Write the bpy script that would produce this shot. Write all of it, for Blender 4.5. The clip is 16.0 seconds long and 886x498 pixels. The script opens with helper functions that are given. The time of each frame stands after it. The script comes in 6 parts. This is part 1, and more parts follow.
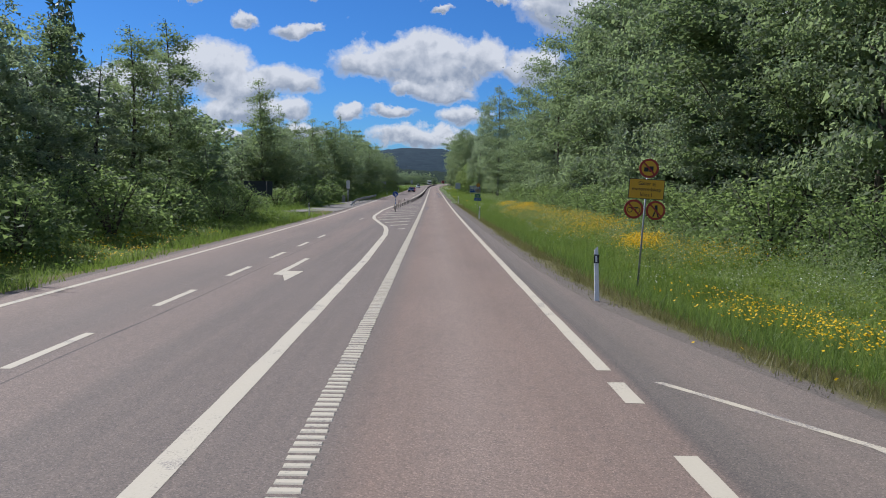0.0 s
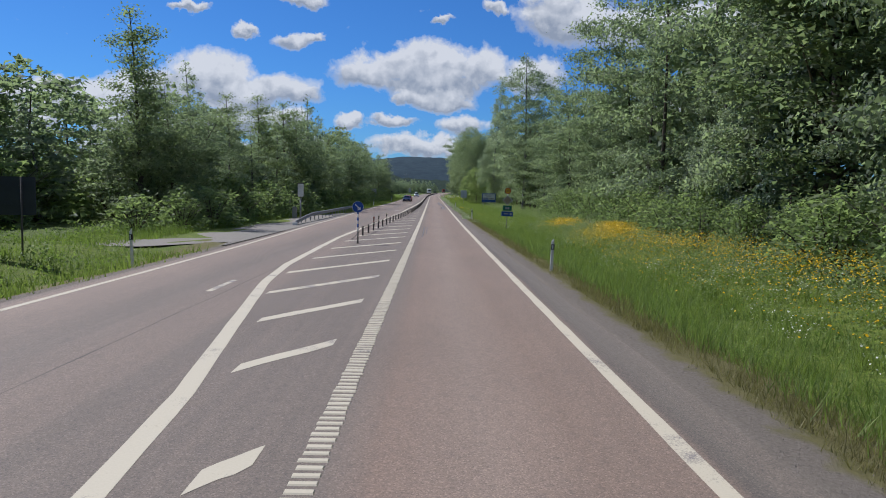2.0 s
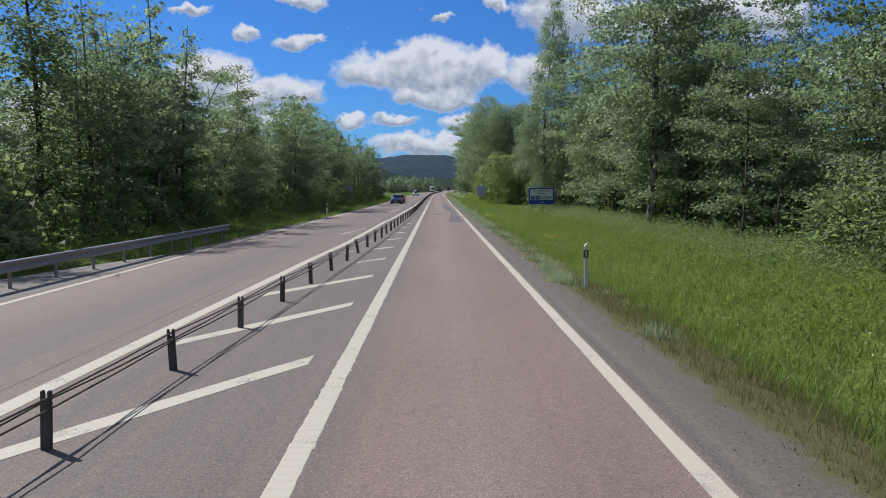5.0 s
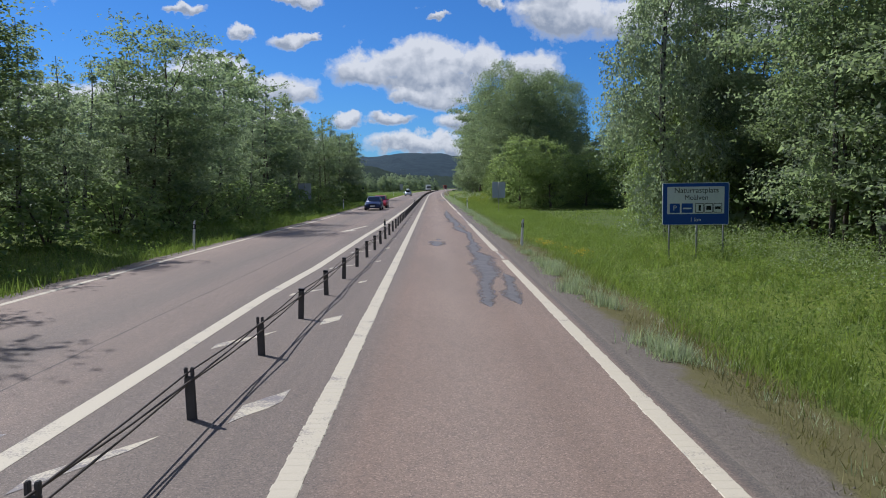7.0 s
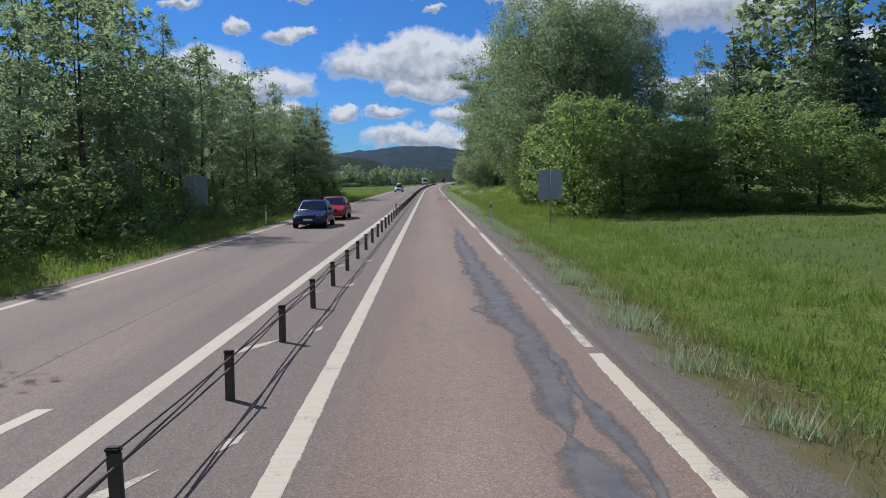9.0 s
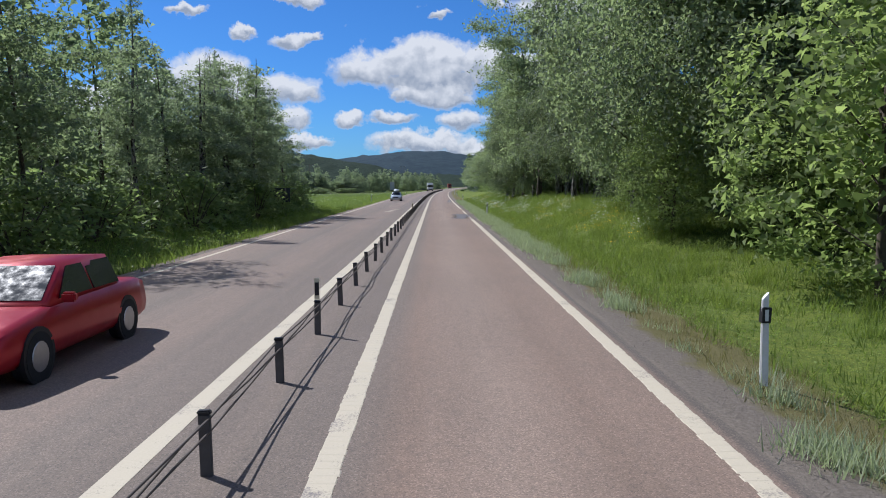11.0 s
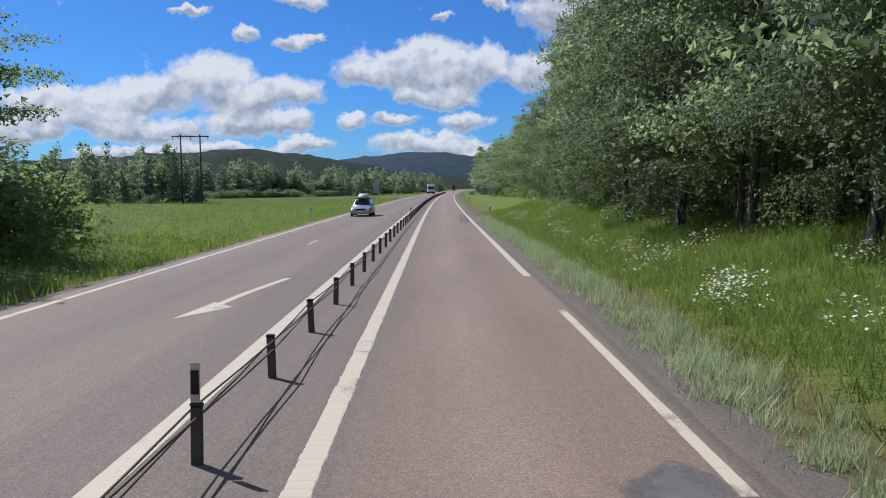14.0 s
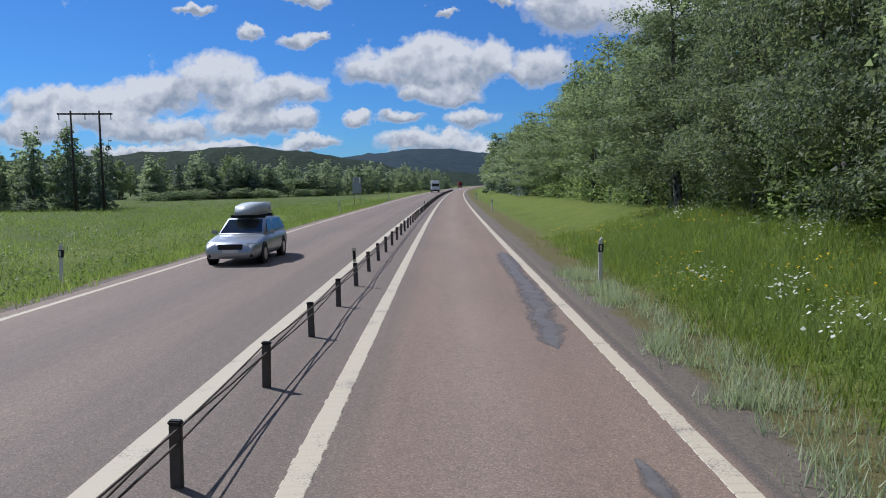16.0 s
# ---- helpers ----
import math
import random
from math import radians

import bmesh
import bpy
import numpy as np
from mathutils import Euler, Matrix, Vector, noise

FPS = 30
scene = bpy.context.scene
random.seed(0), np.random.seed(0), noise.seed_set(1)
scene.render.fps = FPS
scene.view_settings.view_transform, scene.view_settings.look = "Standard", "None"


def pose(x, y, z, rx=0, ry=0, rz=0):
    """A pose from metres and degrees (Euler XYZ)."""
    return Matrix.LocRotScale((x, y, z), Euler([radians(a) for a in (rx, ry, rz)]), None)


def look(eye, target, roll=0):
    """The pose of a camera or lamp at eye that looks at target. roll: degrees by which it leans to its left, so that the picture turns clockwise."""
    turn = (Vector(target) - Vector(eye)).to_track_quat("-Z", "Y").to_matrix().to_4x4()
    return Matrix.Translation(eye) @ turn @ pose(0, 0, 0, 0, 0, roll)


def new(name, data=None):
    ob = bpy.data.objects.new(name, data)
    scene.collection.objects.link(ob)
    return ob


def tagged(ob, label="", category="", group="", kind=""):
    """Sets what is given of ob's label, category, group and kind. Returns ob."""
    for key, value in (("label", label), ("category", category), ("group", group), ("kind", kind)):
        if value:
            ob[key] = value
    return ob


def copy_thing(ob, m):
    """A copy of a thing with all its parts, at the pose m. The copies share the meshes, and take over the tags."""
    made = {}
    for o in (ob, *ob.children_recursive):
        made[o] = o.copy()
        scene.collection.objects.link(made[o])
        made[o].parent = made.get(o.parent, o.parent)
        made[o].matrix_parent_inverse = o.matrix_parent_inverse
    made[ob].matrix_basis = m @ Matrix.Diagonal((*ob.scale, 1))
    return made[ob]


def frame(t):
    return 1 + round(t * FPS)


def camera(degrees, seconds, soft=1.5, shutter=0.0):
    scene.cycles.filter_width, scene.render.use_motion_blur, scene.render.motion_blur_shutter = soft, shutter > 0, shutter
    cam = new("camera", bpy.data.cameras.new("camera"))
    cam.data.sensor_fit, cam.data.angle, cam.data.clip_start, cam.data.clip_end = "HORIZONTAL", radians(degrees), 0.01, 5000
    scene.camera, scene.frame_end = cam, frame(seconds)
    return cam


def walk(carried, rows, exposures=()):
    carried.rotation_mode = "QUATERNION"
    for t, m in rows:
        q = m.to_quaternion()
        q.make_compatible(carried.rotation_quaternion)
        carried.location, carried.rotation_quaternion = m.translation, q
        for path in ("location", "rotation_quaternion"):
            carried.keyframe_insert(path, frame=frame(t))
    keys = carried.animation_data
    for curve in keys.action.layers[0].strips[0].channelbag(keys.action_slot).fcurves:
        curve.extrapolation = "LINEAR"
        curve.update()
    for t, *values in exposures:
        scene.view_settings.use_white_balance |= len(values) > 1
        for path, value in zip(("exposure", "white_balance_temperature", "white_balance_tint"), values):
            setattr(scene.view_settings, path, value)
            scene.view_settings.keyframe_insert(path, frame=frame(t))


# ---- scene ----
# camera: seconds, x, y, pitch, yaw, roll
EXPOSURE, WARMTH, TINT = 0.34, 5930.0, 11.0
cam = camera(62.2, 16.0, soft=1.0)
PATH = [
    (0.0, 0.051, 15.83, -4.41, -0.8, -1.25),
    (0.5, 0.042, 25.81, -4.35, -0.84, -1.41),
    (1.0, 0.001, 35.78, -4.16, -0.72, -1.41),
    (1.5, -0.077, 45.87, -4.14, -0.72, -1.28),
    (2.0, -0.05, 55.97, -3.97, -0.81, -1.26),
    (2.5, 0.046, 66.03, -4.03, -0.7, -1.05),
    (3.0, 0.089, 76.07, -4.23, -0.62, -0.59),
    (3.5, 0.141, 86.1, -4.23, -0.52, -0.24),
    (3.7, 0.173, 90.11, -4.05, -0.61, -0.22),
    (5.8, 0.204, 131.42, -4.77, -0.45, 0.23),
    (6.0, 0.189, 135.32, -4.72, -0.49, 0.28),
    (6.5, 0.187, 145.24, -4.91, -0.56, 0.29),
    (7.0, 0.115, 155.24, -4.85, -0.8, 0.22),
    (7.5, 0.195, 165.0, -5.05, -0.91, 0.2),
    (8.0, 0.262, 174.82, -5.08, -1.01, 0.28),
    (8.5, 0.288, 184.69, -5.32, -1.24, 0.54),
    (9.0, 0.219, 194.32, -5.37, -1.02, 0.69),
    (9.2, 0.151, 198.19, -5.35, -0.92, 0.7),
    (11.3, -0.173, 238.76, -4.93, -0.62, 0.52),
    (11.5, -0.193, 242.6, -4.93, -0.69, 0.51),
    (12.0, -0.128, 252.13, -4.98, -0.92, 0.64),
    (12.5, -0.106, 261.58, -4.88, -1.09, 0.53),
    (13.0, -0.012, 271.13, -4.84, -0.88, 0.4),
    (13.5, 0.015, 280.75, -4.71, -0.67, 0.36),
    (14.0, 0.05, 290.6, -4.82, -0.44, 0.35),
    (14.5, 0.078, 300.75, -4.93, -0.18, 0.55),
    (15.0, 0.15, 310.91, -4.9, 0.05, 0.73),
    (15.5, 0.182, 320.87, -5.02, 0.05, 0.86),
    (16.0, 0.164, 330.76, -5.05, -0.0, 0.85),
]
EYE = 2.5
SAG, BEND = 1.16e-4, 8e-5


def rise(y):
    """Height of the road: it falls gently into a shallow dip."""
    return 0.5 * SAG * max(0.0, 150.0 - max(y, -60.0)) ** 2


def bow(y):
    """Sideways drift of the road, which bends right far ahead."""
    return BEND * max(0.0, min(y, 900.0) - 330.0) ** 2 + max(0.0, y - 900.0) * 0.09


def fall(y):
    return math.degrees(math.atan(-SAG * max(0.0, 150.0 - y)))


walk(cam, [(t, pose(x, y, EYE + rise(y), 90 + p + fall(y), r, a)) for t, x, y, p, a, r in PATH],
     exposures=[(t, EXPOSURE + e, WARMTH, TINT) for t, e in ((0.0, 0.0), (2.0, -0.04), (3.0, -0.08), (6.0, 0.04), (9.0, -0.02), (11.5, 0.13), (13.0, 0.12), (14.0, 0.08), (15.0, -0.05), (16.0, -0.06))])

# ---- world, sun ----
SUN_TO = Vector((-0.79, 0.61, 0.0)).normalized()
SUN_UP = radians(46.5)
SKY_GAIN = 0.074
CLOUD_WHITE, CLOUD_GREY = (7.5, 7.5, 7.6), (3.2, 3.6, 4.3)
# clouds ahead: across and up (tangents of the angles from the road's line), half-width, half-height
CLOUDS = [
    (-0.085, 0.157, 0.070, 0.034), (0.000, 0.170, 0.078, 0.038), (0.066, 0.167, 0.050, 0.038), (-0.005, 0.140, 0.100, 0.026), (-0.040, 0.164, 0.050, 0.030),
    (0.008, 0.118, 0.062, 0.018), (-0.040, 0.122, 0.030, 0.014), (-0.058, 0.088, 0.046, 0.012), (0.038, 0.086, 0.042, 0.019),
    (-0.015, 0.058, 0.090, 0.018), (0.045, 0.050, 0.050, 0.014), (0.130, 0.158, 0.058, 0.034), (0.105, 0.150, 0.030, 0.018),
    (0.180, 0.232, 0.085, 0.050), (0.270, 0.222, 0.110, 0.040), (0.390, 0.230, 0.150, 0.046), (0.155, 0.260, 0.050, 0.025),
    (-0.215, 0.128, 0.085, 0.032), (-0.300, 0.145, 0.085, 0.046), (-0.375, 0.130, 0.080, 0.037), (-0.425, 0.115, 0.095, 0.033), (-0.180, 0.122, 0.045, 0.021), (-0.260, 0.115, 0.090, 0.025),
    (-0.520, 0.110, 0.100, 0.032), (-0.255, 0.090, 0.095, 0.024), (-0.200, 0.088, 0.050, 0.022), (-0.380, 0.077, 0.110, 0.022), (-0.560, 0.078, 0.100, 0.026), (-0.460, 0.092, 0.080, 0.020),
    (-0.300, 0.055, 0.100, 0.014), (-0.180, 0.060, 0.060, 0.012), (-0.420, 0.050, 0.090, 0.012), (-0.190, 0.197, 0.034, 0.012), (-0.165, 0.202, 0.020, 0.010), (-0.255, 0.205, 0.024, 0.009), (-0.180, 0.254, 0.050, 0.012), (0.008, 0.232, 0.022, 0.008),
    (-0.325, 0.240, 0.034, 0.008), (0.082, 0.247, 0.026, 0.010), (-0.115, 0.088, 0.024, 0.012), (0.400, 0.120, 0.160, 0.030), (0.620, 0.160, 0.150, 0.050),
]


class Nodes:
    """Short hand for a node tree."""

    def __init__(self, tree):
        self.tree = tree
        tree.nodes.clear()

    def add(self, kind, ins=(), operation="", clamp=False):
        n = self.tree.nodes.new(kind)
        if operation:
            n.operation = operation
        if clamp:
            n.use_clamp = True
        for k, v in (ins.items() if isinstance(ins, dict) else enumerate(ins)):
            if v is None:
                continue
            if isinstance(v, bpy.types.NodeSocket):
                self.tree.links.new(v, n.inputs[k])
            else:
                n.inputs[k].default_value = v
        return n

    def math(self, op, a, b=None, c=None, clamp=False):
        return self.add("ShaderNodeMath", (a, b, c), operation=op, clamp=clamp).outputs[0]

    def vec(self, op, a, b=None, out=0):
        return self.add("ShaderNodeVectorMath", (a, b), operation=op).outputs[out]

    def scaled(self, a, s):
        return self.add("ShaderNodeVectorMath", {0: a, 3: s}, operation="SCALE").outputs[0]

    def noise(self, vec, scale, detail=3.0, rough=0.55, out="Fac"):
        return self.add("ShaderNodeTexNoise", {"Vector": vec, "Scale": scale, "Detail": detail, "Roughness": rough}).outputs[out]

    def ramp(self, fac, stops):
        n = self.add("ShaderNodeValToRGB", {0: fac})
        e = n.color_ramp.elements
        while len(e) < len(stops):
            e.new(0.5)
        for el, (p, c) in zip(e, stops):
            el.position, el.color = p, (*c, 1)
        return n.outputs[0]

    def span(self, v, a, b, c=0.0, d=1.0):
        return self.add("ShaderNodeMapRange", (v, a, b, c, d)).outputs[0]

    def mix(self, fac, a, b, blend="MIX"):
        n = self.tree.nodes.new("ShaderNodeMix")
        n.data_type, n.blend_type = "RGBA", blend
        for sock, v in ((n.inputs[0], fac), (n.inputs[6], a), (n.inputs[7], b)):
            if isinstance(v, bpy.types.NodeSocket):
                self.tree.links.new(v, sock)
            else:
                sock.default_value = (*v, 1) if isinstance(v, tuple) and len(v) == 3 else v
        return n.outputs[2]


def make_world():
    w = bpy.data.worlds.new("sky")
    scene.world = w
    w.use_nodes = True
    n = Nodes(w.node_tree)
    sky = n.add("ShaderNodeTexSky")
    sky.sky_type, sky.sun_disc = "NISHITA", False
    sky.sun_elevation = SUN_UP
    sky.sun_rotation = math.atan2(SUN_TO.x, SUN_TO.y)
    sky.altitude, sky.air_density, sky.dust_density, sky.ozone_density = 300, 1.0, 0.3, 3.0
    d = n.add("ShaderNodeTexCoord").outputs["Generated"]
    sep = n.add("ShaderNodeSeparateXYZ", (d,))
    x, y, z = sep.outputs
    ys = n.math("MAXIMUM", y, 0.08)
    uv = n.add("ShaderNodeCombineXYZ", (n.math("DIVIDE", x, ys), n.math("DIVIDE", z, ys), 0.0)).outputs[0]
    wob = n.noise(uv, 13.0, 8.0, 0.66, "Color")
    wob = n.scaled(n.vec("SUBTRACT", wob, (0.5, 0.5, 0.5)), 0.062)
    p = n.vec("ADD", uv, wob)
    best, high, total = None, None, None
    for cx, cy, rx, ry in CLOUDS:
        q = n.vec("MULTIPLY", n.vec("SUBTRACT", p, (cx, cy, 0)), (1 / rx, 1 / ry, 0))
        body = n.math("SUBTRACT", 1.0, n.vec("LENGTH", q, out=1), clamp=True)
        up = n.math("MULTIPLY", n.add("ShaderNodeSeparateXYZ", (q,)).outputs[1], body)
        best = body if best is None else n.math("MAXIMUM", best, body)
        high = up if high is None else n.math("ADD", high, up)
        total = body if total is None else n.math("ADD", total, body)
    rel = n.math("DIVIDE", high, n.math("ADD", total, 0.02))
    def billow(q):
        warp = n.vec("ADD", q, n.scaled(n.vec("SUBTRACT", n.noise(q, 40.0, 5.0, 0.6, "Color"), (0.5, 0.5, 0.5)), 0.03))
        cell = n.add("ShaderNodeTexVoronoi", {"Vector": warp, "Scale": 26.0, "Detail": 2.0, "Roughness": 0.6})
        return n.math("SUBTRACT", 0.5, cell.outputs["Distance"])
    puff = billow(uv)
    fine = n.noise(uv, 45.0, 8.0, 0.68)
    heap = n.math("ADD", best, n.math("ADD", n.math("MULTIPLY", puff, 0.2), n.math("MULTIPLY", n.math("SUBTRACT", fine, 0.5), 0.5)))
    dens = n.math("POWER", n.span(heap, 0.02, 0.32), 0.9)
    lit_side = n.math("SUBTRACT", puff, billow(n.vec("ADD", uv, (-0.008, 0.011, 0.0))))
    # the rest of the sky, unseen: more broken cumulus, its cover raised for fill light
    zz = n.math("ADD", n.math("MAXIMUM", z, 0.0), 0.12)
    flat = n.add("ShaderNodeCombineXYZ", (n.math("DIVIDE", x, zz), n.math("DIVIDE", y, zz), 0.0)).outputs[0]
    field = n.span(n.noise(flat, 0.9, 6.0, 0.6), 0.49, 0.58)
    out_of = n.math("MAXIMUM", n.span(y, 0.62, 0.5), n.span(z, 0.27, 0.4))
    field = n.math("MULTIPLY", field, n.math("MULTIPLY", out_of, n.span(z, 0.0, 0.1)))
    dens = n.math("MULTIPLY", dens, n.math("SUBTRACT", 1.0, out_of))
    dens = n.math("MAXIMUM", dens, field)
    soft = n.noise(uv, 16.0, 4.0, 0.55)
    light = n.math("ADD", n.math("MULTIPLY", rel, 2.0), n.math("ADD", n.math("MULTIPLY", lit_side, 0.8), n.math("MULTIPLY", n.math("SUBTRACT", soft, 0.5), 1.3)))
    light = n.math("ADD", light, n.math("MULTIPLY", n.math("SUBTRACT", fine, 0.5), 0.5))
    light = n.math("MAXIMUM", n.span(light, -0.8, 0.45), n.math("MULTIPLY", n.span(heap, 0.35, 0.05), 0.7))
    cloud = n.mix(light, CLOUD_GREY, CLOUD_WHITE)
    tint = n.mix(1.0, sky.outputs[0], (0.30, 0.60, 0.99), "MULTIPLY")
    col = n.mix(n.math("MULTIPLY", dens, 0.96), tint, cloud)
    bg = n.add("ShaderNodeBackground", (col, SKY_GAIN))
    n.add("ShaderNodeOutputWorld", (bg.outputs[0],))


make_world()
sun = new("sun", bpy.data.lights.new("sun", "SUN"))
sun.data.energy, sun.data.angle, sun.data.color = 4.1, radians(0.53), (1.0, 0.965, 0.935)
to_sun = SUN_TO * math.cos(SUN_UP) + Vector((0, 0, math.sin(SUN_UP)))
sun.matrix_world = look(to_sun * 50, (0, 0, 0))


# ---- materials ----
def material(name):
    m = bpy.data.materials.new(name)
    m.use_nodes = True
    return m, Nodes(m.node_tree)


def finish(n, colour, rough=0.8, metal=0.0, bump=None, strength=0.3, dist=0.01, spec=0.4, through_light=0.0):
    ins = {"Base Color": colour, "Roughness": rough, "Metallic": metal, "Specular IOR Level": spec}
    if bump is not None:
        ins["Normal"] = n.add("ShaderNodeBump", {"Strength": strength, "Distance": dist, "Height": bump}).outputs[0]
    sh = n.add("ShaderNodeBsdfPrincipled", ins).outputs[0]
    if through_light:
        tr = n.add("ShaderNodeBsdfTranslucent", (n.mix(1.0, colour, (1.15, 1.25, 0.85), "MULTIPLY"),)).outputs[0]
        sh = n.add("ShaderNodeMixShader", (through_light, sh, tr)).outputs[0]
    n.add("ShaderNodeOutputMaterial", (sh,))


def plain(name, colour, rough=0.5, metal=0.0, grime=0.15, scale=6.0, spec=0.4):
    """Painted or bare surface with faint dirt and grain."""
    m, n = material(name)
    at = n.add("ShaderNodeTexCoord").outputs["Object"]
    dirt = n.span(n.noise(at, scale, 4.0, 0.6), 0.35, 0.75)
    dark = tuple(c * 0.55 + 0.01 for c in colour)
    col = n.mix(n.math("MULTIPLY", dirt, grime * 2), (*colour,), dark)
    finish(n, col, n.span(dirt, 0, 1, rough, min(1, rough + 0.15)), metal, n.noise(at, scale * 14, 2.0), 0.08, 0.003, spec)
    return m


def asphalt_mat():
    m, n = material("asphalt")
    uv = n.add("ShaderNodeUVMap").outputs[0]
    across, ahead, _ = n.add("ShaderNodeSeparateXYZ", (uv,)).outputs
    long = n.vec("MULTIPLY", uv, (1.0, 0.06, 1.0))
    wave = n.math("ADD", across, n.math("MULTIPLY", n.math("SUBTRACT", n.noise(long, 0.7, 3.0), 0.5), 0.4))
    u = n.span(wave, -10.0, 4.0)
    pink, grey, pale = (0.325, 0.252, 0.210), (0.235, 0.204, 0.18), (0.372, 0.298, 0.252)

    beige = (0.295, 0.242, 0.208)

    def at(x, c):
        return ((x + 10.0) / 14.0, c)
    base = n.ramp(u, [at(-9.7, grey), at(-9.0, pale), at(-7.6, beige), at(-6.2, grey), at(-5.2, beige), at(-4.4, beige), at(-4.0, grey), at(-1.5, grey),
                      at(-0.95, grey), at(-0.5, (0.305, 0.232, 0.19)), at(0.55, pale), at(1.5, (0.315, 0.24, 0.197)), at(2.65, pink), at(2.78, (0.145, 0.135, 0.125)), at(2.95, (0.21, 0.192, 0.172)), at(3.25, (0.215, 0.196, 0.174)), at(3.6, (0.265, 0.23, 0.2))])
    blot = n.noise(n.vec("MULTIPLY", uv, (1.0, 0.25, 1.0)), 0.55, 5.0, 0.6)
    base = n.mix(n.span(blot, 0.35, 0.7, 0.0, 0.35), base, (0.17, 0.145, 0.125))
    streak = n.noise(n.vec("MULTIPLY", uv, (3.0, 0.03, 1.0)), 1.0, 4.0, 0.6)
    base = n.mix(n.span(streak, 0.45, 0.75, 0.0, 0.3), base, (0.37, 0.30, 0.255))
    grit = n.noise(uv, 95.0, 2.0, 0.7)
    stone = n.add("ShaderNodeTexVoronoi", {"Vector": uv, "Scale": 70.0}).outputs["Color"]
    stone = n.add("ShaderNodeSeparateXYZ", (stone,)).outputs[0]
    mott = n.noise(n.vec("MULTIPLY", uv, (1.0, 0.6, 1.0)), 7.0, 4.0, 0.7)
    base = n.mix(n.span(mott, 0.5, 0.75, 0.0, 0.3), base, (0.15, 0.135, 0.13))
    base = n.mix(0.62, base, n.ramp(stone, [(0.0, (0.06, 0.055, 0.053)), (0.35, (0.21, 0.185, 0.175)), (0.8, (0.28, 0.25, 0.235)), (1.0, (0.50, 0.46, 0.44))]), "OVERLAY")
    base = n.mix(n.span(grit, 0.58, 0.8, 0.0, 0.6), base, (0.06, 0.057, 0.055))
    crack = n.noise(n.vec("MULTIPLY", uv, (1.0, 0.05, 1.0)), 1.3, 4.0, 0.7)
    seam = n.math("ABSOLUTE", n.math("SUBTRACT", n.math("ADD", across, n.math("MULTIPLY", n.math("SUBTRACT", crack, 0.5), 0.35)), -5.25))
    base = n.mix(n.math("MULTIPLY", n.span(seam, 0.03, 0.0, 0.0, 0.75), n.span(ahead, 225.0, 205.0)), base, (0.05, 0.045, 0.045))
    base = n.mix(1.0, base, (1.06, 1.02, 0.95), "MULTIPLY")
    finish(n, base, 0.8, 0.0, n.math("ADD", grit, stone), 0.5, 0.008, 0.33)
    return m


def paint_mat(name, colour, wear):
    m, n = material(name)
    at = n.add("ShaderNodeNewGeometry").outputs["Position"]
    big = n.noise(at, 1.4, 5.0, 0.65)
    fine = n.noise(at, 38.0, 3.0, 0.7)
    gone = n.span(n.math("ADD", n.math("MULTIPLY", big, 0.6), n.math("MULTIPLY", fine, 0.4)), wear, wear + 0.10)
    col = n.mix(n.span(fine, 0.3, 0.8, 0, 0.35), colour, tuple(c * 0.72 for c in colour))
    col = n.mix(gone, col, (0.2, 0.175, 0.165))
    finish(n, col, 0.7, 0.0, fine, 0.25, 0.004, 0.3)
    return m


def patch_mat():
    """Smeared tar, worn thin along its edges so that the old surface shows between."""
    m, n = material("tar patch")
    at = n.add("ShaderNodeNewGeometry").outputs["Position"]
    side = n.add("ShaderNodeSeparateXYZ", (n.add("ShaderNodeUVMap").outputs[0],)).outputs[0]
    grit = n.noise(at, 80.0, 2.0, 0.7)
    col = n.mix(n.span(n.noise(at, 2.6, 6.0, 0.7), 0.40, 0.68), (0.105, 0.098, 0.096), (0.175, 0.155, 0.145))
    col = n.mix(n.span(grit, 0.55, 0.75, 0, 0.5), col, (0.2, 0.19, 0.19))
    rim = n.math("SUBTRACT", 0.5, n.math("ABSOLUTE", n.math("SUBTRACT", side, 0.5)))
    rub = n.noise(n.vec("MULTIPLY", at, (1.0, 0.4, 1.0)), 5.0, 6.0, 0.75)
    cover = n.span(n.math("ADD", rim, n.math("MULTIPLY", n.math("SUBTRACT", rub, 0.5), 0.9)), -0.02, 0.34, 0.0, 0.92)
    tar = n.add("ShaderNodeBsdfPrincipled", {"Base Color": col, "Roughness": 0.62, "Specular IOR Level": 0.4}).outputs[0]
    bare = n.add("ShaderNodeBsdfTransparent").outputs[0]
    n.add("ShaderNodeOutputMaterial", (n.add("ShaderNodeMixShader", (cover, bare, tar)).outputs[0],))
    return m


